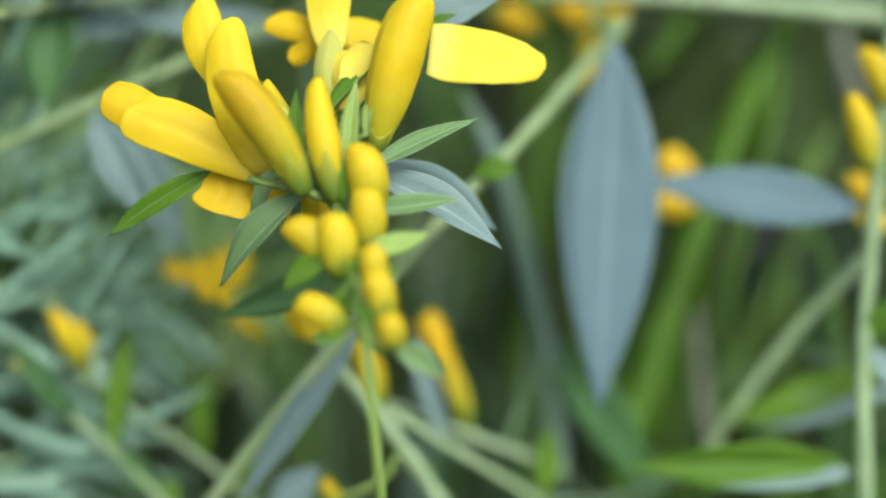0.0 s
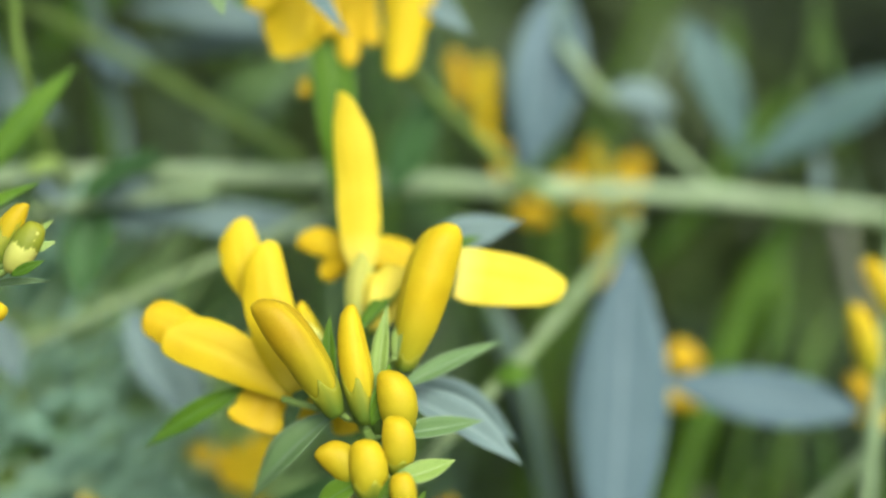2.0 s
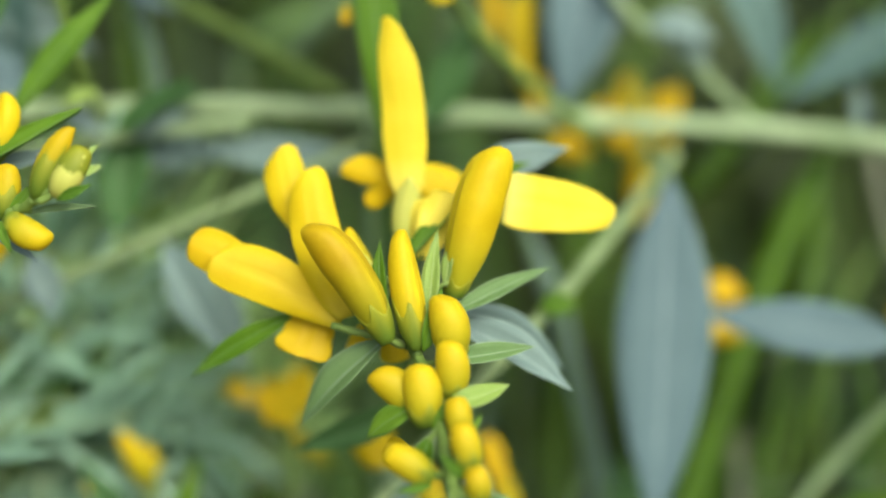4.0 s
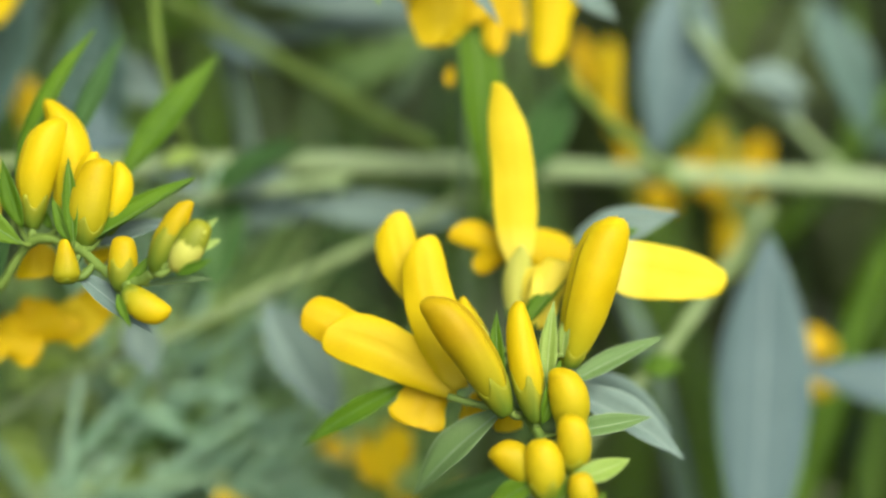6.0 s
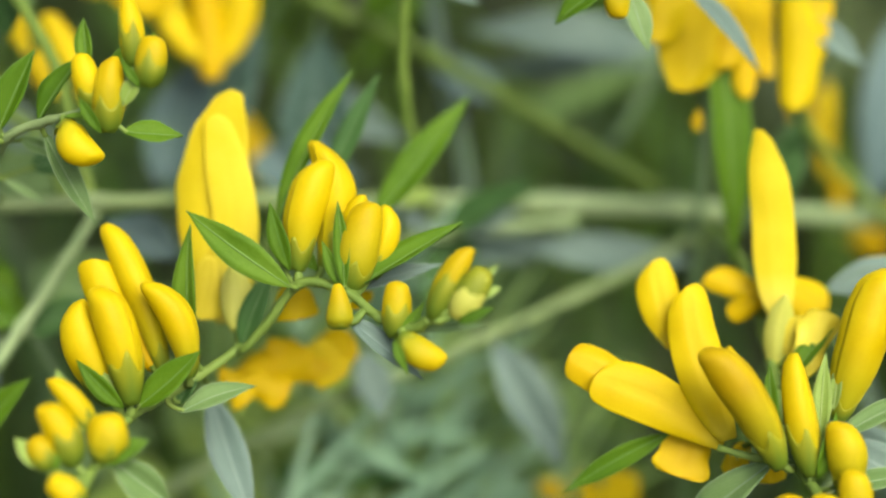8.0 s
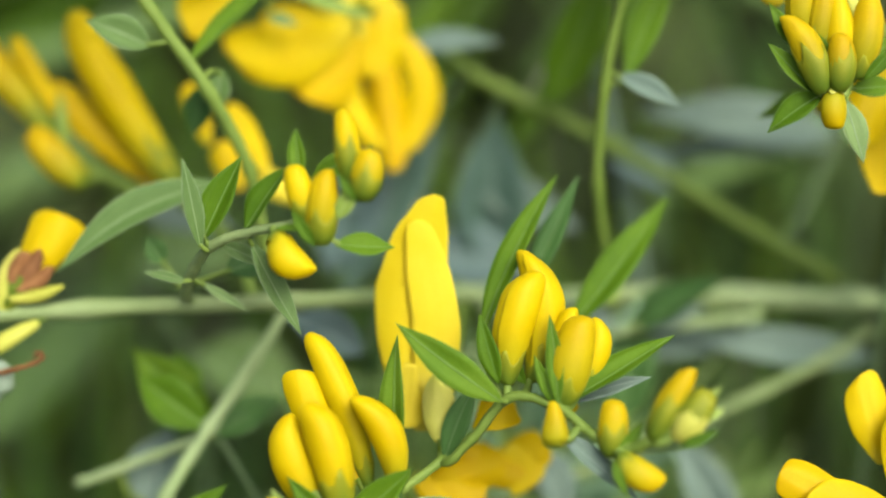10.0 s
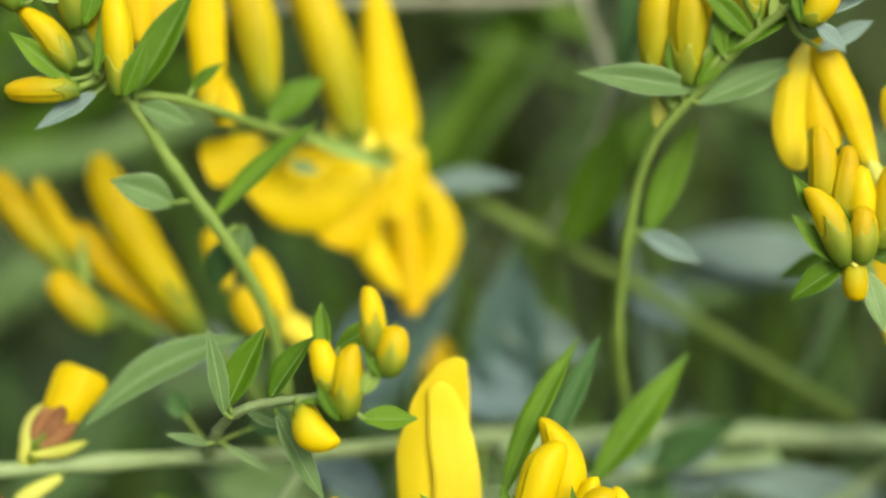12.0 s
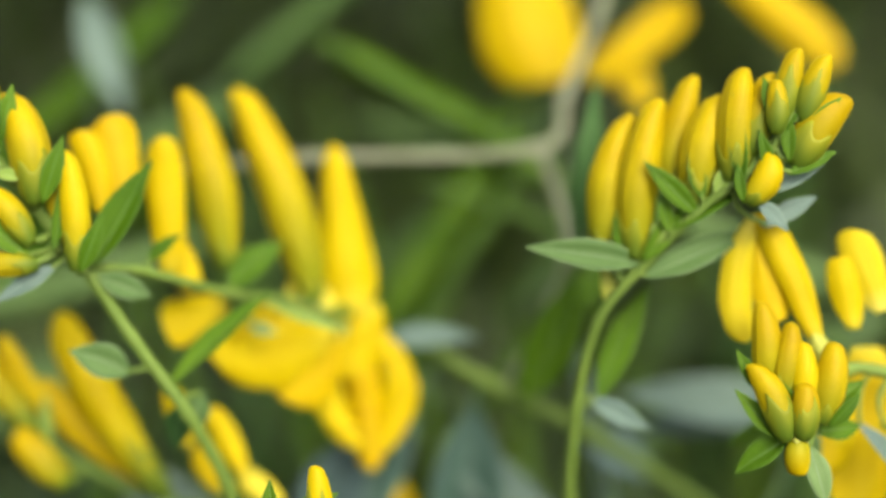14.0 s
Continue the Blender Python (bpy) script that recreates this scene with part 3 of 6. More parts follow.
def settle(s, mat):
    """Join a plant to the stem that it grows from, or root it in the earth."""
    base = min(s["axis"], key=height) if s["axis"] else s["base"]
    if base is None:
        return
    near = min(STEMS, key=lambda p: (p - base).length) if STEMS else None
    d = (near - base).length if near is not None else 1000
    if 0.8 < d < 16:
        bm = bmesh.new()
        pts = spline((base, base.lerp(near, 0.5) + Vector((0, -0.08 * d, 0.06 * d)), near), 6)
        tube(bm, pts, [0.2] * len(pts), 7)
        part("stalk", bm, mat, s["ob"])
    elif d >= 16:
        s["axis"] += rooted(s, base, 0.32, mat)
    STEMS.extend(s["axis"])


def leaf(s, base, tip, width, roll, tint, fold=None, sway=None):
    if s["base"] is None:
        s["base"] = Vector(base)
    rg = random.Random(round(base[0] * 37 + base[1] * 91 + tip[0] * 13))
    fold = rg.uniform(0.35, 0.75) if fold is None else fold
    sway = rg.uniform(-0.03, 0.03) if sway is None else sway
    bm = bmesh.new()
    ax, rib = leaf_mesh(bm, base, tip, width, roll + rg.uniform(-8, 8), fold=fold, droop=rg.uniform(-0.02, 0.06), sway=sway, hairs=base[2] < -8)
    ob = part("leaf", bm, LEAF[tint], s["ob"])
    bm = bmesh.new()
    tube(bm, rib, [max(0.015, 0.014 * width * (1 - i / len(rib)) + 0.015) for i in range(len(rib))], 6)
    part("midrib", bm, RIB[tint], ob)
    stalk(s, base, 0.17, sprig_mat, ob, 6.0, ax)
    return ob


def blade(s, width, mat, *points):
    """A grass blade: a keeled ribbon with thickness along a curve."""
    if s["base"] is None:
        s["base"] = min((Vector(points[0]), Vector(points[-1])), key=height)
    pts = spline(points, 8)
    bm = bmesh.new()
    uvl = bm.loops.layers.uv.verify()
    rows = []
    for i, c in enumerate(pts):
        f = i / (len(pts) - 1)
        ax = (pts[min(i + 1, len(pts) - 1)] - pts[max(i - 1, 0)]).normalized()
        side = ax.cross(Vector((0.2, 0, -1))).normalized()
        up = side.cross(ax)
        w = width / 2 * min(1, 0.25 + 2.2 * (1 - abs(2 * f - 1)))
        rows.append([bm.verts.new(c + side * w * x + up * h) for x, h in ((-1, 0), (0, 0.25), (1, 0), (0, 0.05))])
    for i in range(len(rows) - 1):
        for k in range(4):
            f = bm.faces.new((rows[i][k], rows[i][(k + 1) % 4], rows[i + 1][(k + 1) % 4], rows[i + 1][k]))
            for lo, q in zip(f.loops, (k, k + 1, k + 1, k)):
                lo[uvl].uv = (abs(q - 2) / 2 if q < 4 else 0, i / len(rows))
    ob = part("blade", bm, mat, s["ob"])
    bm = bmesh.new()
    tube(bm, [p + Vector((0, 0, -0.22)) for p in pts], [0.1 + 0.1 * math.sin(math.pi * i / len(pts)) for i in range(len(pts))], 5)
    part("midrib", bm, RIB["g"], ob)


# ---- ground to the horizon, with meadow grass and herbs behind the sprigs ----
bm = bmesh.new()
edges = [-400, -60, -12, -3] + [-1.5 + 0.1 * k for k in range(36)] + [3, 12, 60, 400]
grid = {}
for i, x in enumerate(edges):
    for j, y in enumerate(edges):
        h = 0.012 * noise.noise(Vector((x * 5, y * 5, 0))) + 0.006 * noise.noise(Vector((x * 17, y * 17, 3))) if abs(x) < 3 and abs(y) < 3 else 0
        grid[i, j] = bm.verts.new((x, y, h))
for i in range(len(edges) - 1):
    for j in range(len(edges) - 1):
        bm.faces.new((grid[i, j], grid[i + 1, j], grid[i + 1, j + 1], grid[i, j + 1]))
ground = part("ground", bm, soil_mat, None)
tagged(ground, "dark mossy earth with plant litter under the meadow", "ground", kind="structure")

INV = PLACE.inverted()


def meadow(name, label, category, mat, count, broad, near, wider):
    """Blades or herb leaves rising from the ground, kept behind the sprigs; the wider meadow round about is sparser and coarser."""
    rg = random.Random(len(name))
    verts, faces = [], []
    made = 0
    while made < count + wider:
        far = made >= count
        x, y = rg.gauss(0, 0.3), rg.gauss(0.75, 0.42)
        if far:
            turn, away = rg.uniform(0, 2 * math.pi), 6.0 * rg.random() ** 0.9
            x, y = away * math.cos(turn), 0.5 + away * math.sin(turn)
        if abs(x) < 0.22 and -0.4 < y < 0.02:
            continue
        h = rg.uniform(0.08, 0.34) if not broad else rg.uniform(0.05, 0.28)
        lean = Vector((rg.uniform(-0.5, 0.5), rg.uniform(-0.4, 0.5), 0)) * h
        root = Vector((x, y, 0))
        pts = [root + Vector((0, 0, h)) * (1 - (1 - t) ** 1.4) + lean * t * t for t in (0, 0.25, 0.5, 0.75, 1)]
        if abs(x) < 0.5 and y > -0.1 and min((INV @ p).z for p in pts) < near:
            continue
        made += 1
        w = rg.uniform(0.0012, 0.0028) * (2.2 if far else 1) if not broad else 0
        if broad:
            # a leaf blade at the top of a thin stalk
            tip = pts[-1]
            ax = Vector((rg.uniform(-1, 1), rg.uniform(-1, 1), rg.uniform(-0.5, 0.7))).normalized()
            size, wide = rg.uniform(0.018, 0.045) * (1.8 if far else 1), rg.uniform(0.18, 0.45)
            side = ax.cross(Vector((rg.uniform(-0.5, 0.5), -0.6, 1))).normalized()
            up = side.cross(ax)
            n = len(verts)
            for t, k in ((0, 0.03), (0.2, 0.7), (0.45, 1), (0.7, 0.75), (1, 0.02)):
                c = tip + ax * size * t + up * size * 0.15 * math.sin(math.pi * t)
                verts += [c - side * size * wide * k * 0.5 + up * size * 0.05 * k, c, c + side * size * wide * k * 0.5 + up * size * 0.05 * k]
            for i in range(4):
                a = n + 3 * i
                faces += [(a, a + 1, a + 4, a + 3), (a + 1, a + 2, a + 5, a + 4)]
            w = 0.0006
        turn = rg.uniform(0, math.pi)
        side = Vector((math.cos(turn), math.sin(turn), 0))
        n = len(verts)
        for k, p in enumerate(pts):
            ww = w * (1, 1, 0.9, 0.65, 0.06)[k] if not broad else w
            up = Vector((-side.y, side.x, 0.3)) * ww * 0.5
            verts += [p - side * ww, p + up, p + side * ww]
        for i in range(4):
            a = n + 3 * i
            faces += [(a, a + 1, a + 4, a + 3), (a + 1, a + 2, a + 5, a + 4)]
    me = bpy.data.meshes.new(name)
    me.from_pydata([tuple(v) for v in verts], [], faces)
    me.polygons.foreach_set("use_smooth", [True] * len(faces))
    me.materials.append(mat)
    tagged(new(name, me), label, category, kind="stuff")


# both meadow layers carry their shade in the material colour
meadow("meadow_grass", "dense meadow grass round the flowers, darkened as if in shade", "grass", shaded_grass_mat, 11000, False, 32, 30000)
meadow("meadow_herbs", "herb leaves between the grass blades, darkened as if in shade", "herbs", shaded_herb_mat, 4000, True, 36, 8000)


# ---- tufts of tall grass between the sprigs and the meadow ----
def tuft(root, blades, spread, height, seedn, tints):
    s = thing("grass_tuft", "tuft of fresh green grass blades in soft shade", "grass")
    rg = random.Random(seedn)
    for k in range(blades):
        a = Vector(root) + Vector((rg.uniform(-spread, spread), rg.uniform(-8, 8), rg.uniform(-9, 9)))
        h = height * rg.uniform(0.7, 1.2)
        lean = rg.uniform(-0.45, 0.45)
        b = a + Vector((lean * h * 0.35, h * 0.5, rg.uniform(-3, 5)))
        c = a + Vector((lean * h, h, rg.uniform(-3, 9)))
        blade(s, rg.uniform(0.9, 2.0), LEAF[rg.choice(tints)], a, a.lerp(b, 0.5) + Vector((0, 1, 0)), b, c)
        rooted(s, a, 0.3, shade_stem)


tuft((18.75, -51.1, 30), 9, 14, 52, 1, "gd")
tuft((36.51, -54.84, 42), 9, 16, 60, 2, "gd")
tuft((3.42, -56.41, 40), 7, 14, 45, 3, "db")
tuft((-35.31, -51.29, 45), 8, 20, 60, 4, "gd")
tuft((-16.41, -35.88, 34), 8, 16, 50, 5, "dg")
tuft((-65.07, -37.93, 40), 7, 16, 60, 6, "gd")
tuft((-33.91, -21.6, 40), 9, 18, 70, 7, "gd")
tuft((-70.77, -24.21, 45), 8, 18, 75, 8, "gd")
tuft((-5.47, -16.84, 45), 8, 18, 70, 9, "gd")

# ---- feathery plants with needle leaves, low behind the flowers ----
def feathery(root, top, count, length, seedn, mat, thick=1.3):
    s = thing("feathery_plant", "soft blue-green plant with many needle-like leaves", "plant")
    rg = random.Random(seedn)
    root, top = Vector(root), Vector(top)
    mid = root.lerp(top, 0.55) + Vector((rg.uniform(-2, 2), rg.uniform(-1, 1), 2))
    pts = spline((root, mid, top), 12)
    stem(s, 0.5, 0.3, stem_mat, root, mid, top)
    bm = bmesh.new()
    ax = (top - root).normalized()
    for k in range(count):
        f = 0.1 + 0.9 * k / count
        c = pts[min(int(f * (len(pts) - 1)), len(pts) - 1)]
        d = Vector((rg.uniform(-0.5, 1), rg.uniform(-0.8, 0.8), rg.uniform(-0.7, 0.7)))
        d = (d - ax * d.dot(ax)).normalized()
        ln = length * rg.uniform(0.6, 1.15)
        way = (d * rg.uniform(0.5, 1.0) + ax * rg.uniform(0.4, 1.0)).normalized()
        curl = Vector((0.1, 0.32, 0)) * ln * rg.uniform(-0.4, 1.2) + ax * rg.uniform(-0.1, 0.2) * ln
        line = [c + way * ln * t + curl * t * t for t in (0, 0.12, 0.28, 0.45, 0.62, 0.8, 0.93, 1)]
        wide = thick * rg.uniform(0.8, 1.2)
        tube(bm, line, [wide * r for r in (0.14, 0.2, 0.24, 0.25, 0.24, 0.2, 0.13, 0.04)], 7)
    tagged(part("needle_leaves", bm, mat, s["ob"]), kind="stuff")
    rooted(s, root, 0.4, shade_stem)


feathery((-40.23, -18.52, 3), (-31.02, -2.36, 3), 17, 12, 31, teal_needle, 1.7)
feathery((-41.12, -13.29, 0), (-26.07, -11.93, -1), 18, 12, 32, teal_needle, 1.7)
feathery((-37.74, -10.25, 5), (-31.97, 5.29, 4), 13, 12, 33, teal_needle, 1.7)
feathery((-39.38, -21.6, 4), (-26.32, -17.55, 3), 15, 12, 34, teal_needle, 1.7)
feathery((-34.79, -18.07, 6), (-24.47, -9.68, 5), 16, 11, 35, teal_needle, 1.7)
feathery((-40.38, -6.77, 3), (-29.16, -6.18, 2), 14, 11, 36, teal_needle, 1.7)
feathery((-38.11, -26.45, 5), (-28.78, -22.24, 4), 13, 12, 37, teal_needle, 1.7)
feathery((-30.95, -15.72, 8), (-21.93, -12.38, 7), 12, 10, 38, teal_needle, 1.7)
feathery((-46.79, -17.77, 14), (-38.74, -1.81, 8), 22, 14, 7, green_needle)
feathery((-46, -24.52, 18), (-36.69, -4.66, 12), 22, 14, 8, green_needle)
feathery((-27.03, -24.58, 18), (-27.18, -7.42, 12), 22, 14, 9, green_needle)
feathery((-15.08, -22.64, 20), (-19.89, -10.5, 14), 14, 9, 10, green_needle)
feathery((-14.18, -21.46, 18), (-23.58, -10.2, 12), 16, 10, 11, green_needle)
feathery((-37.23, -19.64, 18), (-28.19, -6.82, 10), 22, 14, 12, green_needle)
feathery((-39.64, -22.69, 15), (-33.78, -0.13, 10), 22, 14, 13, green_needle)
feathery((-30.28, -22.8, 15), (-28.08, -2.04, 11), 22, 14, 23, green_needle)
feathery((-41.35, -17.83, 12), (-36.72, -4.88, 9), 20, 13, 51, green_needle)
feathery((-30.48, -17.81, 12), (-28.74, -3.98, 9), 20, 13, 52, green_needle)
feathery((-20.44, -17.96, 13), (-21.58, -9.5, 10), 16, 10, 53, green_needle)
feathery((-34.9, -17.71, 9), (-32.24, -8.19, 7), 20, 13, 54, green_needle)
feathery((-45.89, -16.03, 12), (-43.01, -6.77, 10), 20, 13, 55, green_needle)
feathery((-24.23, -17.87, 10), (-17.42, -11.5, 8), 16, 10, 56, green_needle)

# ---- the sprigs ----

s = thing("long_stem", "long pale green horizontal stem with short hairs", "stem")
stem(s, 0.54, 0.6, dull_stem, (-84.42, 8.54, -17), (-62.83, 10.11, -12), (-50.16, 10.65, -10), (-38.36, 11.06, -4), (-27.05, 10.93, -1), (-10.45, 10.48, 2))
stem(s, 0.72, 0.72, stem_mat, (-37.02, 10.1, -4), (-23.43, 11.17, 0), (-9.58, 10.75, 1.5), (8.66, 10.02, 5), (23.77, 9.36, 8), (46.35, 6.99, 12))
petal(s, (-66.59, 11.48, -13), (-64.62, 16.35, -13), 3.67, 1.47, "f", "y", 0.02, camber=0.26, ruffle=0.07, curl=0.12, slant=0)
petal(s, (-67.42, 11.55, -13.8), (-66.56, 13.87, -13.9), 1.07, 0.43, "w", "w", 0.05, camber=0.2, ruffle=0.2)
petal(s, (-67.18, 11.57, -13.9), (-64.63, 12.83, -13.9), 1.21, 0.49, "k", "w", -0.06, camber=0.2, ruffle=0.2)
petal(s, (-66.81, 11.94, -14), (-65.51, 13.95, -13.8), 1.28, 0.51, "k", "w", 0, camber=0.15, ruffle=0.2)
petal(s, (-68.07, 10.49, -13.4), (-66.84, 14.05, -13.6), 1.08, 0.43, "k", "c", 0.12, camber=0.3)
petal(s, (-67.73, 10.83, -13.8), (-63.92, 11.72, -13.8), 0.93, 0.37, "k", "c", -0.05, camber=0.3)
petal(s, (-68.04, 9.82, -13.2), (-67.73, 12.01, -13.4), 1.22, 0.98, "b", "c", 0)
stem(s, 0.36, 0.5, bud_green, (-67.91, 11.48, -13.2), (-67.8, 10.66, -13), (-67.81, 9.67, -12.6))
petal(s, (-65.77, 9.25, -13), (-68.69, 7.45, -13.4), 1.30, 1.04, "u", "c", 0)
petal(s, (-68.87, 6.86, -13.8), (-71.89, 8.11, -13.8), 2.15, 0.86, "w", "w", 0.05, camber=0.2)
petal(s, (-69.96, 6.8, -13), (-69.11, 3.76, -13), 3.32, 2.65, "b", "k", 0)
petal(s, (-68.43, 6.74, -13.4), (-68.01, 4.65, -13.4), 2.16, 1.51, "b", "k", 0)
petal(s, (-71.65, 7.58, -13.6), (-71.62, 4.34, -13.6), 1.29, 0.52, "w", "w", 0, camber=0.2)
stem(s, 0.17, 0.1, withered, (-71.67, 5.63, -14), (-69.48, 5.8, -14.2), (-67.3, 6.23, -14.4), (-65.71, 6.72, -14.4), (-65.18, 7.09, -14.4), (-65.36, 7.38, -14.2), (-65.76, 7.23, -14))
leaf(s, (-70.38, 4.54, -13.4), (-71.27, 3.62, -13.4), 0.79, 0, "y")
stem(s, 0.42, 0.4, stem_mat, (9.5, 21.4, 5), (12.7, 17.42, 5), (17.34, 13.99, 6), (22.77, 9.04, 8))
leaf(s, (13.14, 17.64, 5), (18.42, 16.12, 4), 2.60, 10, "b")
leaf(s, (14.66, 17.18, 5), (18.09, 14.08, 5), 1.48, 0, "b")
stem(s, 0.4, 0.42, stem_mat, (-38.61, 6.74, -3), (-32.05, 7.8, -3), (-26.42, 8.66, -2.5), (-16.96, 9.72, -2))
leaf(s, (-25.88, 8.74, -4), (-20.38, 12.72, -5), 2.26, 20, "d")
leaf(s, (-26.01, 8.74, -2.5), (-21.05, 10.39, -3), 1.80, -10, "b")
leaf(s, (-26.34, 9.07, -2.5), (-31.21, 10.24, -3), 2.05, 0, "b")
leaf(s, (30.62, 9.01, 9), (30.52, 13.72, 9), 1.16, 0, "b")
leaf(s, (-8.17, 6.72, 0), (-22.39, 8.17, 0), 2.93, 0, "b")
stem(s, 0.48, 0.55, sprig_mat, (-39.62, 28.4, 2), (-35.4, 25.9, 2), (-26.96, 21.8, 2.5), (-10.46, 12.08, 2))
leaf(s, (-30.86, 7.29, 1), (-15.97, 7.57, 1), 2.55, 0, "b")
leaf(s, (-20.29, 9.16, 1), (-17.8, 12.5, 1), 1.67, 0, "d")
leaf(s, (-27.08, 9.07, -2), (-19.78, 11.96, -2), 2.44, 20, "d")
leaf(s, (-29.62, 10.57, -6), (-27.23, 11.8, -5), 1.58, 0, "y")
for end in (min(s["axis"], key=lambda p: p.x), max(s["axis"], key=lambda p: p.x)):
    s["axis"] += rooted(s, end, 0.7, stem_mat)
STEMS.extend(s["axis"])

s = thing("flowering_sprig", "upright sprig with bright yellow pea flowers, buds and narrow green leaves", "flower sprig")
stem(s, 0.36, 0.34, sprig_mat, (-7.32, 10.1, 1), (-6.38, 6.7, -9), (-5.84, 1.97, -14), (-5.73, -1.65, -18), (-6.23, -4.99, -19.5), (-4.94, -5.95, -21), (-4.08, -7.69, -23), (-3.41, -9.59, -24.5), (-3.01, -11.68, -26.5), (-2.62, -13.67, -28.5))
petal(s, (-5.11, 2.53, -15.6), (-5.38, 15.31, -15), 2.97, 1.19, "z", "l", 0.012, camber=0.05, fold=0.12, lean=0.3, slant=0.6, groove=0.03, ruffle=0.04, curl=-0.03)
petal(s, (-5.39, -0.61, -16.2), (-5.1, 4.69, -17), 2.07, 0.83, "k", "c", 0, camber=0.22, lean=0)
petal(s, (-4.29, -0.58, -17.6), (-2.87, 3.78, -18), 2.70, 1.08, "f", "p", 0, camber=0.1, ruffle=0.25, curl=0.08)
petal(s, (-4.77, 0.5, -16.6), (-4.38, 3.36, -16.8), 1.33, 0.53, "w", "p", 0, camber=0.2, ruffle=0.12)
petal(s, (-5.83, 4.61, -14), (-9.46, 5.95, -13), 2.04, 0.82, "w", "o", -0.04, camber=0.16)
petal(s, (-5.93, 4.8, -14.2), (-8.1, 3.27, -13.4), 1.58, 0.63, "u", "o", 0.05, camber=0.16)
petal(s, (-4.68, 5.35, -14.2), (-1.42, 4.14, -13.6), 2.34, 0.93, "w", "y", -0.03, camber=0.15)
petal(s, (-4.49, 4.59, -14.4), (-1.57, 2.7, -14), 1.88, 0.75, "w", "y", -0.03, camber=0.15)
petal(s, (0.98, 3.33, -17.2), (8.29, 2.19, -16.2), 3.88, 1.55, "r", "l", 0, camber=0.05, lean=0, curl=0.05, slant=0.25)
bud(s, (-2.36, -2.69, -19.4), (0.28, 6.4, -20), 3.37, 0.12, 0.012, "m", "q")
petal(s, (-14.52, -0.99, -19), (-18.88, 1.01, -18.8), 2.95, 1.18, "w", "o", 0.03, camber=0.18, curl=0.05)
petal(s, (-9.33, -4.24, -19.2), (-17.44, -0.45, -19.6), 3.52, 1.41, "u", "y", -0.05, camber=0.1, lean=-0.06, slant=0.3)
petal(s, (-9.13, -4.2, -19.8), (-11.45, 5.27, -18.6), 3.35, 1.34, "q", "y", 0.05, camber=0.15, curl=0.04, slant=-0.5)
petal(s, (-12.17, 1.28, -17.2), (-13.37, 6.81, -16.6), 2.86, 1.14, "w", "y", 0.02, camber=0.15, curl=0.05, slant=-0.5)
bud(s, (-6.49, -5.41, -22), (-10.93, 1.74, -23), 2.93, 0.26, -0.025, "n", "q")
petal(s, (-11.11, -3.51, -18), (-12.09, -6.65, -18.4), 3.77, 1.51, "f", "o", 0, camber=0.1, ruffle=0.14, curl=-0.1)
petal(s, (-7.78, -4.54, -18), (-8.73, -6.71, -18), 1.81, 0.73, "f", "y", 0, camber=0.1, ruffle=0.14)
petal(s, (-6.33, -4.73, -18), (-6.08, -7.08, -18), 1.96, 0.78, "f", "y", 0, camber=0.1, ruffle=0.14)
bud(s, (-7.47, -1.32, -19), (-9.1, 1.35, -18.4), 1.51, 0.75, 0.1, "y")
bud(s, (-7.94, -2.19, -18.6), (-8.49, -0.9, -18.4), 1.23, 0.9, 0, "y")
bud(s, (-4.61, -5.98, -22), (-5.79, 1.25, -21.6), 2.16, 0.42, 0.02, "m")
bud(s, (-2.53, -6.77, -22.6), (-3.09, -2.71, -22.8), 2.64, 0.22, -0.03, "g")
bud(s, (-2.46, -8.88, -24.2), (-2.7, -5.37, -24.6), 2.25, 0.28, 0, "g")
bud(s, (-5, -9.36, -24), (-7.29, -7.2, -24.4), 2.32, 0.3, -0.05, "g")
bud(s, (-4.21, -10.36, -24.8), (-4.59, -6.72, -25), 2.51, 0.4, 0, "g")
bud(s, (-2.15, -10.95, -26), (-2.41, -8.61, -26), 1.74, 0.35, 0, "g")
bud(s, (-1.59, -12.91, -27.6), (-2.16, -9.93, -27.8), 1.91, 0.4, 0, "g")
bud(s, (-3.86, -13.25, -27), (-6.57, -11.65, -27), 2.05, 0.3, 0, "g")
bud(s, (-1.05, -14.34, -28.8), (-1.46, -12.37, -29), 1.82, 0.35, 0, "g")
petal(s, (-4.92, -13.17, -22), (-6.66, -11.77, -22), 1.81, 0.72, "w", "y", 0)
leaf(s, (-12.49, -3.93, -18), (-19.22, -7.9, -17), 1.45, 20, "g")
leaf(s, (-6.45, -5.38, -20.5), (-12.21, -11.09, -17.5), 2.34, -15, "e")
leaf(s, (-2.85, -4.16, -20), (3.93, -1.13, -18), 1.35, 25, "e")
leaf(s, (-2.6, -3.51, -16), (5.03, -7.96, -13), 2.59, 0, "b")
leaf(s, (-3.27, -4.2, -18), (5.22, -9.13, -17), 2.40, 10, "b")
leaf(s, (-3.21, -6.82, -22), (2.69, -6.04, -20), 1.33, 0, "e")
leaf(s, (-2.96, -9.19, -25.6), (0.89, -8.1, -24), 1.35, 10, "y")
leaf(s, (-6.58, -4.53, -21.6), (-6.88, 0.72, -21), 1.05, 25, "g")
leaf(s, (-3.93, -4.56, -21.4), (-3.3, 1.26, -20.4), 1.19, 20, "y")
leaf(s, (-5.19, -0.62, -18.6), (-2.02, 2.76, -17.4), 1.37, 30, "g")
leaf(s, (-2.82, -2.29, -20.4), (-2.39, 0.54, -20), 0.85, 30, "y")
leaf(s, (-4.74, -9.25, -25), (-7.72, -11.25, -23.5), 1.49, 0, "g")
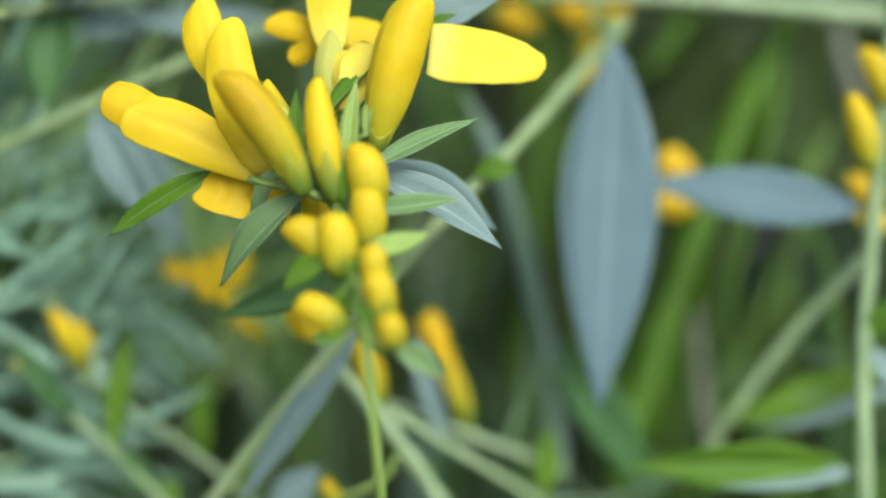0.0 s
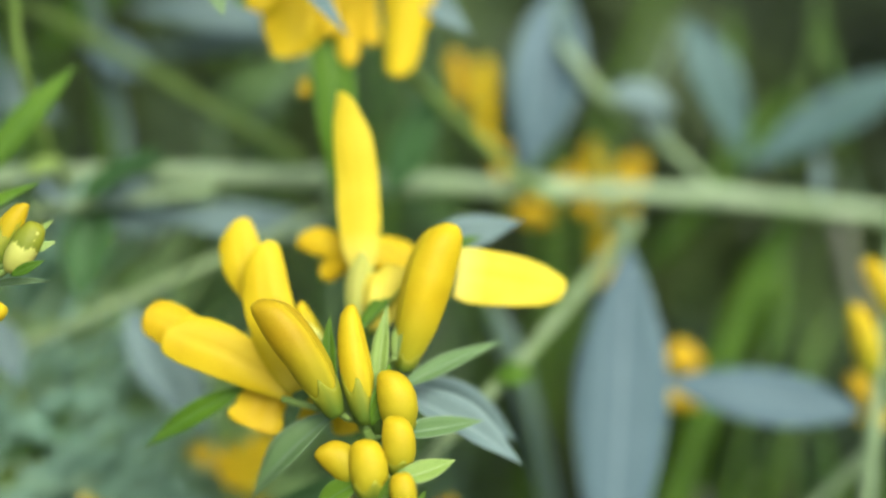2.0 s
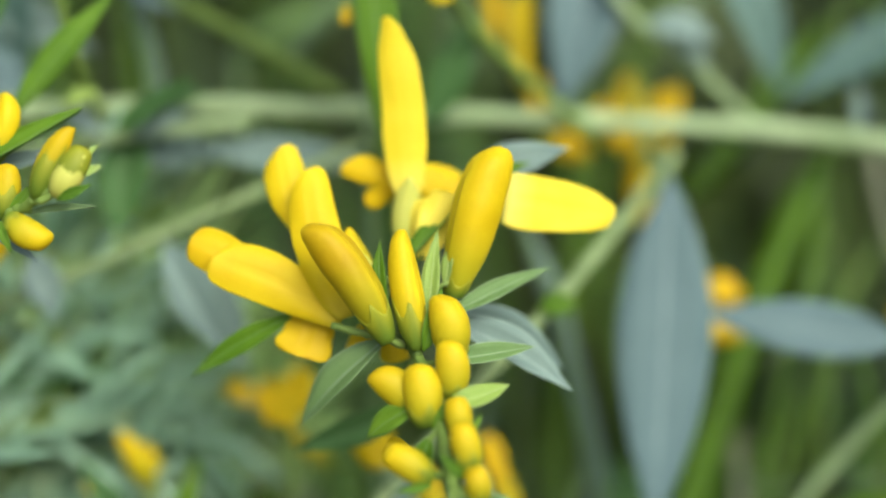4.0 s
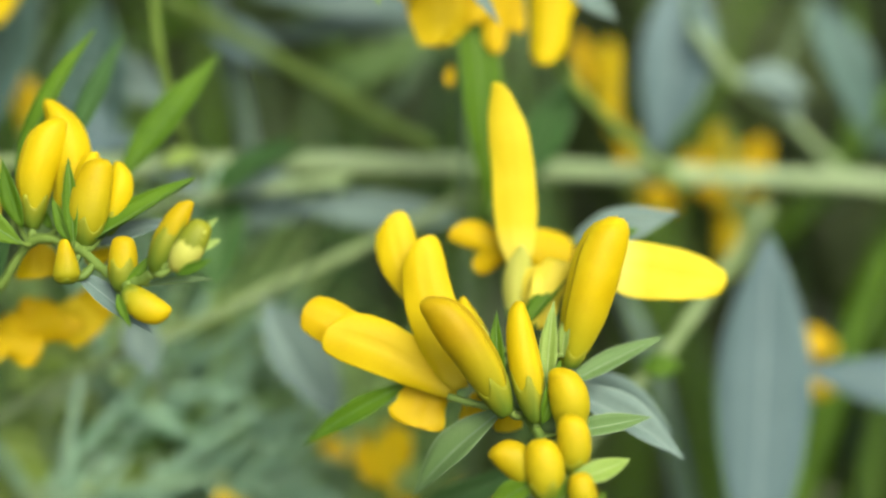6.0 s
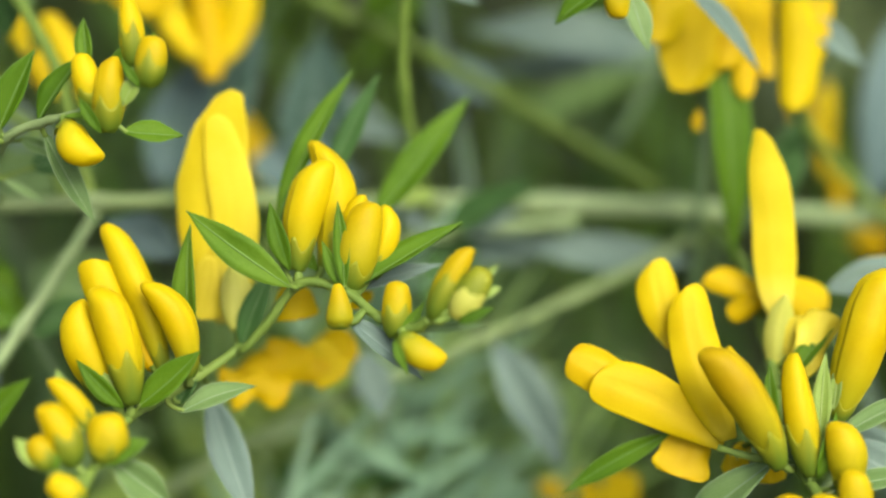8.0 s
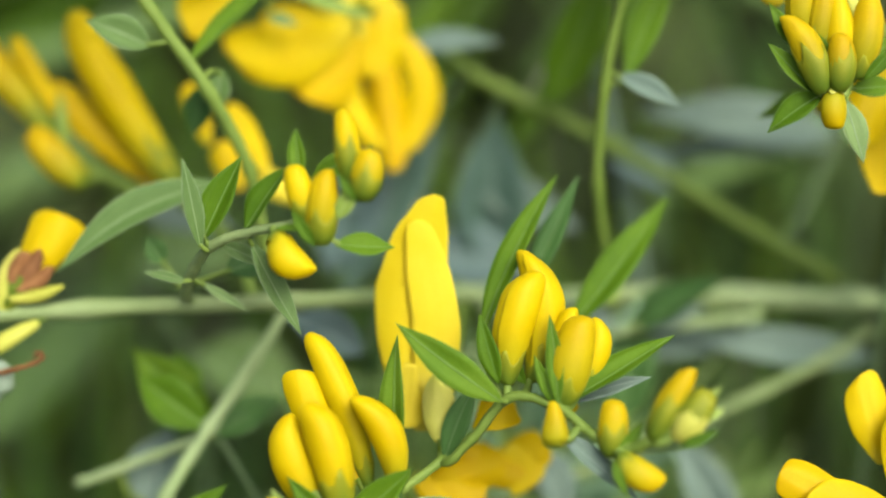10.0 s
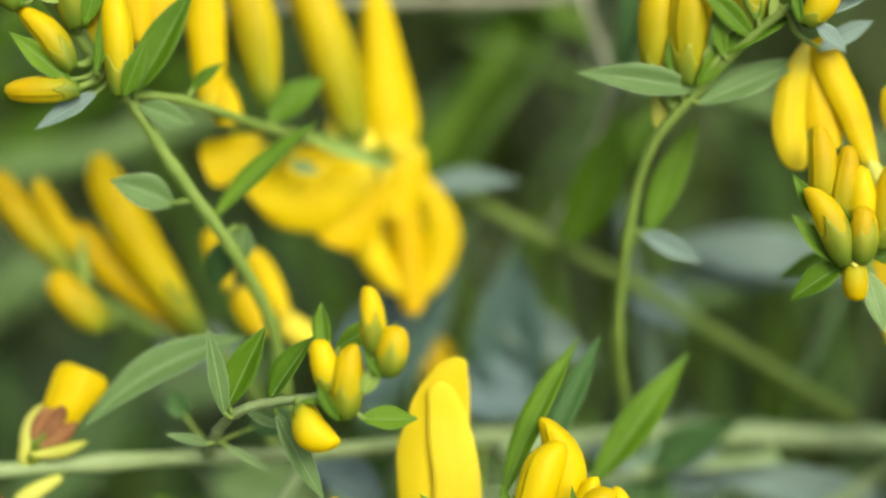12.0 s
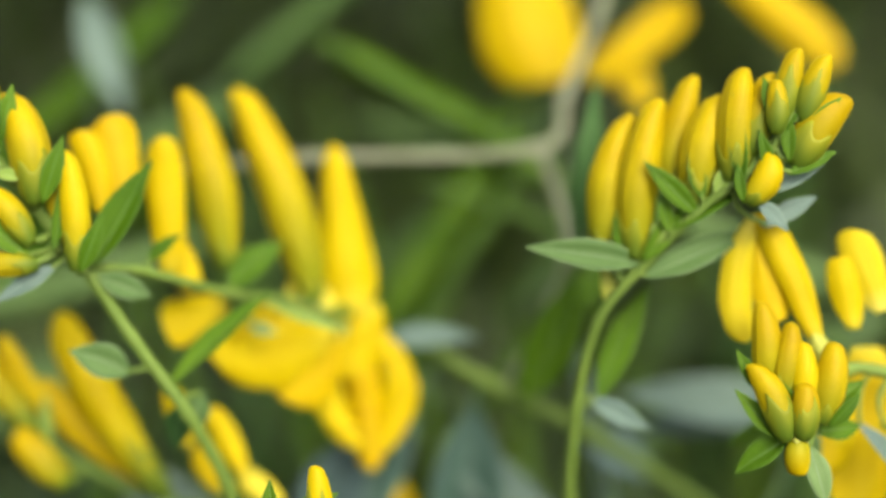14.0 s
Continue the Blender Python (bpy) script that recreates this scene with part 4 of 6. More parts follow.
leaf(s, (-3.92, -10.98, -25.5), (-4.76, -13.73, -25), 1.35, 0, "g")
leaf(s, (-1.34, -14.17, -27.5), (1.63, -16.1, -26), 1.45, 0, "e")
leaf(s, (-1.52, 4.93, -12.4), (5.47, 6.73, -14), 2.53, 0, "b")
leaf(s, (0.59, 4.92, -15), (2.72, 5.65, -15.4), 0.60, 0, "g")
stem(s, 0.2, 0.2, sprig_mat, (-6.49, -5.59, -21), (-7.01, -2.69, -19), (-7.47, -1.1, -19))
stem(s, 0.22, 0.24, sprig_mat, (-9.93, -4.59, -20.4), (-7.76, -5.12, -21), (-6.35, -5.34, -21))
settle(s, sprig_mat)

s = thing("dangling_leaf", "long fresh green leaf hanging beside the flowers", "leaf")
leaf(s, (-8.33, 24.25, -9), (-6.9, 6.39, -8.5), 3.0, 10, "g", 0.3, 0.0)
petal(s, (-9.35, 17.05, -9.5), (-9.5, 15.7, -9.5), 0.8, 0.6, "w", "o", 0)
settle(s, shade_stem)

s = thing("upper_sprig", "sprig with drooping yellow flowers and a cluster of buds", "flower sprig")
stem(s, 0.32, 0.40, sprig_mat, (-15.43, 23.16, -18), (-14.21, 26.3, -17), (-11.96, 28.41, -15), (-7, 27.71, -13))
stem(s, 0.40, 0.36, sprig_mat, (1.9, 31.61, -13), (0.28, 27.15, -11), (-1.04, 25.39, -9))
stem(s, 0.36, 0.32, sprig_mat, (-2.74, 18.55, -9), (-0.15, 16.17, -2), (6.78, 10.29, 3), (9.32, 9.26, 5))
petal(s, (-18.23, 38.25, -14.6), (-18.84, 29.96, -15), 2.30, 0.92, "w", "l", -0.1, camber=0.2)
petal(s, (-17.93, 38.37, -14.2), (-16.72, 31.24, -14.4), 2.60, 1.04, "w", "o", 0, camber=0.16)
petal(s, (-13.86, 29.69, -15.2), (-17.78, 38.45, -14.8), 2.22, 0.89, "w", "y", -0.03, camber=0.2)
petal(s, (-13.22, 28.7, -15.6), (-14.42, 30.67, -15.6), 1.57, 0.63, "k", "c", 0, camber=0.25)
petal(s, (-17.26, 38.19, -14), (-15.49, 32.66, -14), 1.81, 0.72, "w", "o", 0.04, camber=0.2)
petal(s, (-11.39, 30.95, -14), (-12.38, 35.69, -14), 2.56, 1.02, "w", "y", 0)
petal(s, (-9.59, 32.09, -14), (-11.54, 37.54, -14), 2.93, 1.17, "w", "l", 0)
bud(s, (-17.72, 27.17, -17.4), (-18.13, 32.76, -17.4), 2.06, 0.24, 0, "n")
bud(s, (-16.94, 26.57, -17.8), (-16.35, 31.49, -17.8), 1.84, 0.3, 0, "n")
bud(s, (-15.56, 25.55, -18), (-15.59, 30.28, -18), 1.94, 0.34, 0, "m")
bud(s, (-14.35, 25.23, -18), (-13.56, 30.32, -18), 2.26, 0.3, 0, "n")
bud(s, (-16.69, 24.25, -18.8), (-18.85, 28.88, -18.6), 2.20, 0.55, -0.03, "n")
bud(s, (-15.69, 24.29, -19), (-15.6, 27.78, -19), 1.89, 0.66, 0, "n")
bud(s, (-15.95, 24.39, -18.6), (-15.89, 21.87, -18.6), 1.75, 0.18, 0, "y")
leaf(s, (-16.88, 24.07, -18.4), (-19.89, 27.22, -18), 1.19, 0, "g")
leaf(s, (-16.37, 24.19, -18), (-19.72, 21.73, -17.4), 1.62, 0, "g")
leaf(s, (-15.16, 23.8, -18), (-13.88, 19.88, -18), 1.55, 0, "e")
leaf(s, (-15.12, 24.93, -18), (-11.4, 27.93, -17), 1.76, 15, "g")
leaf(s, (-14.52, 24.51, -17), (-11.42, 24.87, -16), 1.42, 0, "g")
petal(s, (-9.85, 29.63, -11), (-9.76, 18.18, -11), 5.95, 2.38, "o", "y", 0.02, camber=0.16, ruffle=0.14)
petal(s, (-10.67, 27.29, -11.4), (-12.72, 21.47, -11.6), 3.15, 1.26, "w", "y", -0.03, camber=0.16, ruffle=0.1)
petal(s, (-7.93, 27.41, -10.8), (-7.39, 19.79, -10.8), 2.79, 1.11, "w", "o", 0.03, camber=0.2, ruffle=0.1)
petal(s, (-5.88, 27.12, -10.4), (-6.46, 17.77, -10), 2.04, 0.82, "w", "o", 0, camber=0.2)
petal(s, (-3.59, 26.82, -10), (-2.95, 16.98, -9.6), 2.96, 1.18, "w", "y", 0.08, camber=0.22)
petal(s, (-4.63, 25.74, -9.6), (-4.96, 19.28, -9.4), 1.90, 0.76, "u", "o", -0.06, camber=0.22)
petal(s, (-0.66, 26.63, -9), (-1.96, 20.11, -9), 2.45, 0.98, "u", "o", 0, camber=0.2)
petal(s, (-3.39, 21.99, -9.2), (-2.24, 18.55, -9.2), 1.38, 0.55, "u", "o", 0, camber=0.2)
leaf(s, (-11.2, 24.96, -14), (-6.07, 19.19, -14), 1.46, 20, "b")
leaf(s, (-14.5, 24.54, -12), (-19.34, 23.03, -12), 1.56, 0, "g")
leaf(s, (-14.5, 24.92, -12), (-13.3, 21.34, -12), 1.64, 0, "e")
leaf(s, (-9.67, 24.6, -14), (-0.97, 24.06, -13), 1.46, 0, "g")
leaf(s, (-2.19, 23.56, -9), (2.31, 20.24, -8), 1.91, 0, "b")
bud(s, (-14.28, 24.92, -12), (-15.25, 23.27, -12), 1.49, 0.35, 0, "n")
settle(s, sprig_mat)

s = thing("budding_sprig", "closed yellow buds with green bracts and one open flower", "flower sprig")
stem(s, 0.26, 0.32, sprig_mat, (-38.21, 10.93, -3), (-38.72, 7, -11), (-39.61, 1.26, -17), (-37.75, 2.78, -18.5), (-35.57, 5.37, -19.5), (-32.74, 4.9, -20.5), (-30.64, 3.38, -21.5), (-28.75, 2.73, -22.5), (-27.5, 3.32, -23.5))
stem(s, 0.3, 0.3, sprig_mat, (-39.58, 1.26, -17.2), (-42, -0.47, -18), (-44.8, -2.12, -19.5), (-45.96, -2.91, -21), (-46.86, -4.72, -24), (-47.5, -6.45, -26), (-47.5, -8.25, -27))
petal(s, (-40.45, 2.7, -15), (-40.94, 17.74, -15), 4.84, 1.94, "o", "l", 0.07, camber=0.1, fold=0.05, lean=-0.12, curl=-0.03)
petal(s, (-40, 4.15, -15.7), (-41.43, 16.16, -15.6), 3.16, 1.26, "v", "l", -0.045, camber=0.05, groove=0.01)
petal(s, (-41.53, 7.02, -15.6), (-42.12, 2.99, -15.4), 2.59, 1.03, "f", "p", 0, camber=0.12, ruffle=0.12)
petal(s, (-39.77, 2.21, -16.9), (-39.98, 6.64, -17), 2.13, 0.85, "k", "c", 0, camber=0.25, lean=0)
bud(s, (-35.76, 6.34, -19), (-34.32, 13.03, -19), 2.78, 0.34, 0.06, "m", "q")
bud(s, (-34.16, 6.36, -18), (-34.47, 14.27, -18), 2.81, 0.3, -0.1, "m", "q")
bud(s, (-32.36, 5.17, -20), (-31.34, 10.48, -20), 2.76, 0.34, 0.02, "g", "q")
bud(s, (-32.3, 5.52, -19.2), (-32.01, 10.87, -19.2), 2.15, 0.3, 0.03, "m")
bud(s, (-31.1, 5.8, -19), (-30, 10.12, -19), 1.88, 0.3, -0.03, "m", "q")
bud(s, (-32.98, 2.8, -22), (-33.12, 5.44, -22), 1.82, 0.14, 0, "t")
bud(s, (-29.67, 2.27, -22), (-29.54, 5.58, -22), 1.96, 0.55, 0, "g")
bud(s, (-29.3, 2.24, -23), (-26.66, 0.64, -23), 2.00, 0.3, -0.04, "g")
bud(s, (-27.4, 3.42, -23.6), (-25.26, 7.64, -24), 1.79, 0.78, 0.03, "g")
bud(s, (-26.04, 3.54, -24.2), (-24.27, 6.38, -24.4), 1.98, 0.9, 0, "e")
leaf(s, (-25.19, 4.92, -24.2), (-23.47, 6.58, -24), 0.53, 0, "y")
leaf(s, (-24.93, 4.6, -24.4), (-23.33, 5.26, -24), 0.53, 0, "y")
bud(s, (-47, -1.85, -20.6), (-49.33, 4.1, -21), 2.73, 0.26, 0.05, "m", "q")
bud(s, (-45.62, -1.79, -21.4), (-47.29, 5.19, -22), 2.71, 0.42, -0.03, "m", "q")
petal(s, (-46.77, 1.18, -19.4), (-48.41, 6.9, -19), 2.70, 1.08, "u", "y", -0.02, camber=0.26, curl=0.05)
bud(s, (-44.17, -0.03, -18.4), (-47.72, 9.13, -18), 2.17, 0.16, -0.03, "m", "q")
bud(s, (-42.35, -0.31, -19.8), (-44.71, 5.54, -20.6), 2.28, 0.2, -0.1, "m", "q")
petal(s, (-44.7, -0.03, -18.6), (-46.04, 2.76, -18.6), 1.74, 0.70, "w", "o", 0)
bud(s, (-47.23, -3.28, -24.6), (-49.64, -0.12, -25), 1.57, 0.4, -0.04, "m")
bud(s, (-48.12, -5.01, -25.6), (-49.79, -1.48, -26), 2.14, 0.5, -0.04, "m")
bud(s, (-46.29, -4.94, -25), (-46.39, -2.05, -25.2), 2.61, 0.42, 0, "g")
bud(s, (-49.45, -5.23, -26), (-50.36, -3.42, -26), 1.75, 0.45, 0, "g")
bud(s, (-47.33, -7.06, -26.8), (-49.33, -5.76, -27), 1.80, 0.3, 0, "m")
leaf(s, (-47.34, -3.37, -25), (-49.41, 0.45, -24.6), 1.24, 10, "y")
leaf(s, (-50, -5.33, -26), (-51.46, -3.43, -26), 0.97, 0, "y")
leaf(s, (-46.66, -5.09, -25.4), (-43.95, -3.73, -24.6), 1.43, 10, "g")
leaf(s, (-46.18, -4.85, -24.6), (-42.89, -7.67, -23), 2.10, 0, "e")
petal(s, (-40.76, -1.26, -12), (-35.65, 0.5, -12), 3.27, 1.31, "u", "o", 0.03, camber=0.24)
petal(s, (-40.27, -0.86, -12.4), (-36.91, -2.14, -12.6), 2.29, 0.92, "f", "o", 0, camber=0.16, ruffle=0.14)
petal(s, (-36.87, -0.65, -11.2), (-32.78, 1.75, -11), 2.99, 1.20, "u", "y", -0.03, camber=0.2)
petal(s, (-35.37, 1.45, -11.4), (-33.66, -1.15, -11.6), 2.91, 1.17, "f", "y", 0, camber=0.1, ruffle=0.12)
petal(s, (-38.5, 1.23, -11.8), (-34.4, -0.62, -11.8), 2.61, 1.04, "u", "o", 0, camber=0.2)
petal(s, (-41.35, -0.3, -12.6), (-39.45, -2.49, -13), 1.85, 0.74, "f", "o", 0, camber=0.16, ruffle=0.14)
petal(s, (-36.32, 5.38, -16), (-36.02, 3.02, -16), 3.29, 1.32, "f", "y", 0, camber=0.12, ruffle=0.1)
petal(s, (-31.2, 4.72, -16.6), (-32.98, 4.11, -16.6), 1.21, 0.48, "w", "y", 0)
leaf(s, (-36.04, 5.16, -20.4), (-42.5, 9.84, -20.4), 2.13, 15, "g")
leaf(s, (-42.4, 1.17, -18.6), (-42.44, 9.04, -19), 1.81, 20, "g")
leaf(s, (-32.24, 5.1, -20.2), (-25.54, 9.23, -19), 1.93, 25, "g")
leaf(s, (-32.52, 4.96, -18.4), (-26.75, 6.6, -18), 1.12, 0, "b")
leaf(s, (-32.84, 3.53, -21), (-27.92, -0.47, -21), 1.36, 15, "b")
leaf(s, (-28.18, 2.56, -22.6), (-24.13, 2.9, -22), 0.54, 0, "e")
leaf(s, (-32.71, 5.03, -21), (-33.24, 10.47, -20), 1.09, 20, "g")
leaf(s, (-37.23, 9.13, -17), (-32.48, 19.15, -15), 1.84, 25, "g")
leaf(s, (-34.63, 11.09, -14), (-30.98, 19.2, -13), 1.68, 10, "d")
leaf(s, (-31.39, 9.32, -13), (-24.91, 17.91, -11), 2.36, 15, "g")
leaf(s, (-39.46, 1.19, -17), (-37.5, 6.23, -17), 1.63, 0, "d")
leaf(s, (-45.32, -2.17, -20.8), (-41.27, 1.43, -22), 1.98, 10, "g")
leaf(s, (-42.86, -2.57, -20), (-38.3, -0.96, -19), 1.58, 20, "e")
leaf(s, (-41.8, -1.63, -15), (-38.57, -9.99, -17), 2.38, 0, "b")
leaf(s, (-43.22, -2.32, -18.6), (-42, -0.05, -18), 1.05, 0, "d")
leaf(s, (-45.48, -1.92, -21.4), (-47.55, 0.11, -21.6), 0.75, 0, "y")
settle(s, sprig_mat)

s = thing("small_bud_sprig", "short side shoot with pale unopened buds and small leaves", "flower sprig")
stem(s, 0.34, 0.26, dull_stem, (-56.25, 11.03, -12), (-56.07, 11.28, -14.5), (-55.13, 13.01, -17), (-53.71, 14.41, -19), (-51.55, 15.19, -20), (-48.72, 15.67, -21.4), (-46.5, 15.92, -22), (-45.35, 18.01, -22.6))
bud(s, (-47.95, 16.09, -22), (-48.63, 19.25, -22.2), 1.75, 0.34, 0, "m")
bud(s, (-46.92, 14.63, -22), (-46.77, 18.97, -22.4), 2.15, 0.4, 0.02, "g")
bud(s, (-45.29, 18.48, -22.6), (-45.65, 22.48, -22.8), 1.67, 0.6, 0, "m")
bud(s, (-44.46, 17.24, -22.8), (-44.04, 20.2, -23), 2.06, 0.85, 0, "g")
bud(s, (-49.73, 15.05, -21.4), (-47.57, 12.7, -21.8), 2.36, 0.14, -0.1, "m")
petal(s, (-49.28, 15.03, -20.6), (-48.71, 12.68, -20.8), 1.84, 0.74, "u", "y", 0, camber=0.2)
leaf(s, (-54.42, 14.17, -19.4), (-55.52, 19.71, -20), 1.17, -10, "m")
leaf(s, (-54.31, 14.7, -19.2), (-51.94, 19.82, -19.6), 2.00, 10, "g")
leaf(s, (-51.62, 15.33, -20), (-49.01, 19.23, -20.2), 1.85, 20, "g")
leaf(s, (-48.12, 18.24, -22), (-48.54, 21.43, -21.6), 1.14, 10, "g")
leaf(s, (-47.83, 18.33, -19), (-44.49, 20.23, -18.6), 1.38, 0, "g")
leaf(s, (-46.11, 14.51, -22), (-42.63, 14.4, -20.6), 1.54, 15, "g")
leaf(s, (-51.38, 14.66, -19.6), (-48.3, 9.02, -19), 1.51, 20, "m")
leaf(s, (-55.66, 12.02, -16.6), (-58.43, 12.67, -17), 0.60, 0, "m")
leaf(s, (-54.88, 12.02, -16), (-51.86, 10.22, -16), 0.57, 0, "e")
leaf(s, (-53.55, 12.71, -14), (-50.75, 13.73, -13), 2.18, 0, "d")
leaf(s, (-44.67, 18.04, -22.8), (-43.55, 20.04, -22.6), 0.73, 0, "y")
leaf(s, (-45.98, 15.99, -22.6), (-44.81, 18.04, -22.8), 1.00, 0, "y")
leaf(s, (-57.85, 13.11, -12), (-58.98, 14.95, -12), 1.48, 0, "d")
leaf(s, (-53.6, 14.52, -17), (-50.4, 13.17, -17), 1.06, 0, "e")
leaf(s, (-54.18, 18.49, -12), (-64.19, 12.55, -15), 2.3, 0, "m", sway=-0.07)
settle(s, sprig_mat)

s = thing("tall_sprig", "tall leaning sprig carrying long yellow flowers and buds", "flower sprig")
stem(s, 0.44, 0.40, sprig_mat, (-50.4, 10.6, -9.6), (-51.7, 15.2, -10), (-52.54, 19.41, -11), (-55.02, 24.4, -13), (-58.67, 29.53, -14), (-61.69, 34.03, -15), (-64.64, 37.73, -16), (-68.08, 41.89, -17), (-71.09, 45.26, -18))
stem(s, 0.28, 0.28, sprig_mat, (-61.69, 33.85, -15), (-58.39, 33.76, -14), (-52.67, 32.19, -9), (-49.25, 31.78, -6), (-46.33, 30.85, -5))
bud(s, (-53.22, 34.05, -8), (-56.36, 46.24, -8), 3.26, 0.16, -0.02, "n")
bud(s, (-47.46, 31.86, -5), (-53.13, 46.7, -5), 3.66, 0.1, -0.02, "n")
petal(s, (-44.76, 30.64, -4.2), (-46.45, 42.8, -4), 4.49, 1.79, "t", "y", 0, camber=0.26, groove=0.02)
petal(s, (-56.94, 33.31, -10), (-57.91, 42.82, -10), 2.75, 1.10, "w", "y", -0.02, camber=0.24)
petal(s, (-57.23, 36.4, -9), (-55.45, 32.44, -9), 2.23, 0.89, "w", "y", 0, camber=0.2)
petal(s, (-60.36, 37.66, -11.4), (-61.4, 43.86, -11), 3.62, 1.45, "u", "o", -0.05, camber=0.26)
petal(s, (-61.22, 37.6, -12), (-62.62, 43.04, -12), 2.25, 0.90, "u", "o", -0.03, camber=0.26)
bud(s, (-61.6, 33.8, -17), (-62.3, 41.37, -17), 2.07, 0.3, -0.02, "m")
petal(s, (-62.35, 35.96, -16.4), (-63.87, 41.12, -16.2), 2.01, 0.81, "w", "l", 0, camber=0.26)
bud(s, (-64.2, 38.04, -17), (-66.02, 44.92, -16.6), 2.93, 0.42, -0.03, "n")
bud(s, (-64.53, 35.38, -17.2), (-67.67, 39.11, -17), 1.93, 0.42, -0.03, "n")
bud(s, (-64.19, 34.03, -17), (-68.7, 33.79, -17), 1.93, 0.34, 0, "n")
bud(s, (-66.74, 41.97, -17.2), (-68.14, 47.08, -17.2), 1.86, 0.75, 0, "g")
bud(s, (-67.79, 42.54, -17.6), (-69.07, 45.72, -17.6), 1.64, 0.8, 0, "g")
bud(s, (-67.86, 38.99, -17.6), (-69.7, 41.79, -17.6), 1.85, 0.7, 0, "g")
leaf(s, (-60.95, 33.78, -15.6), (-57.28, 40.94, -15), 2.25, 10, "g")
leaf(s, (-53.07, 32.65, -9), (-49.37, 35.84, -8), 2.15, 10, "g")
leaf(s, (-56.31, 26, -13), (-49.55, 32.61, -13), 1.71, 20, "g")
leaf(s, (-58.54, 27.03, -14), (-62.49, 28.51, -15), 2.28, 10, "m")
leaf(s, (-64.55, 34.45, -17), (-68.38, 37.56, -17.4), 1.50, 0, "g")
leaf(s, (-66.48, 41.15, -17.6), (-66.99, 45.79, -17.4), 1.21, 10, "g")
leaf(s, (-65.02, 39.4, -17.6), (-66.81, 39.72, -17.6), 0.85, 0, "y")
leaf(s, (-63, 34.83, -17.4), (-62.35, 39.81, -17.6), 0.85, 0, "g")
leaf(s, (-63.03, 33.97, -16.4), (-66.79, 31.54, -17), 1.22, 0, "b")
leaf(s, (-60.77, 33.32, -15), (-57.25, 32.06, -14), 1.60, 0, "m")
leaf(s, (-57.77, 34.34, -13.4), (-55.59, 36.24, -13.4), 0.89, 0, "g")
leaf(s, (-55.31, 25.02, -11), (-56.45, 21.5, -10), 1.89, 0, "d")
leaf(s, (-54.25, 25.85, -12), (-54.67, 22.84, -12), 1.72, 0, "m")
leaf(s, (-51.87, 29.96, -7), (-49.71, 29.38, -7), 0.86, 0, "e")
petal(s, (-53.51, 31.72, -6.4), (-57.87, 29.9, -7), 3.38, 1.35, "f", "y", 0.03, camber=0.14, ruffle=0.12)
petal(s, (-46.11, 30.06, -5), (-54.7, 27.4, -5), 5.26, 2.10, "w", "y", 0.06, camber=0.16)
petal(s, (-46.1, 29.26, -4.8), (-49.15, 24.4, -4.8), 4.39, 1.75, "u", "o", 0, camber=0.2)
petal(s, (-45.59, 28.87, -4.6), (-48.81, 33.59, -4.6), 2.80, 1.12, "w", "p", 0, camber=0.14)
petal(s, (-46.74, 30.04, -4.4), (-52.71, 29.91, -4.8), 3.20, 1.28, "w", "y", 0, camber=0.16)
petal(s, (-44.79, 31.44, -3.9), (-44.52, 26.22, -3.9), 4.82, 1.93, "r", "y", 0, camber=0.16)
petal(s, (-44.88, 31.68, -3.8), (-42.93, 19.58, -3.8), 2.81, 1.13, "s", "o", 0, camber=0.3)
petal(s, (-45.34, 30.06, -3.6), (-43.93, 21.06, -3.6), 2.34, 0.93, "w", "y", -0.22, camber=0.2, lean=0)
petal(s, (-44.39, 30.48, -3.4), (-42.64, 20.83, -3.4), 2.50, 1.00, "w", "y", 0.23, camber=0.2, lean=0)
leaf(s, (-44.58, 29.74, -8), (-51.23, 31.92, -8), 0.78, 0, "y")
settle(s, sprig_mat)

s = thing("slender_sprig", "sprig of slender yellow flowers standing in soft shade", "flower sprig")
stem(s, 0.40, 0.48, sprig_mat, (-66.85, 20.96, -3), (-61.71, 18.29, -3), (-57.64, 17.23, -4), (-54.4, 14.6, -6), (-52.2, 10.75, -9.6))
bud(s, (-66.78, 21.92, -5), (-72.63, 28.84, -5), 2.55, 0.3, 0.03, "n", "q")
petal(s, (-66.1, 22.94, -4.6), (-69.79, 28.53, -4.6), 1.71, 0.68, "w", "y", 0.02, camber=0.22)
bud(s, (-57.77, 17.9, -5), (-65.79, 30.27, -5), 3.25, 0.3, 0.03, "m", "q")
petal(s, (-58.67, 18.23, -4), (-67.25, 25.49, -4), 2.50, 1.00, "w", "o", 0.03, camber=0.22)
bud(s, (-64.55, 18.43, -5.6), (-68.35, 22.06, -5.6), 2.69, 0.2, 0.03, "n")
leaf(s, (-65.76, 20.71, -5.4), (-66.27, 25.01, -5.4), 0.92, 10, "y")
petal(s, (-55.93, 21.19, -6), (-57.51, 25.38, -6), 1.68, 1.15, "w", "y", 0)
petal(s, (-51.88, 19.34, -6), (-54.51, 24.09, -6), 1.92, 1.30, "w", "y", 0)
petal(s, (-53.59, 18.16, -6), (-55.24, 21.39, -6), 2.07, 1.30, "w", "y", 0)
petal(s, (-49.36, 17.46, -6), (-52.53, 19.3, -5), 1.93, 1.31, "w", "p", 0)
petal(s, (-43.35, 18.9, 6), (-39.91, 12.4, 6), 3.03, 1.21, "w", "o", 0)
settle(s, sprig_mat)

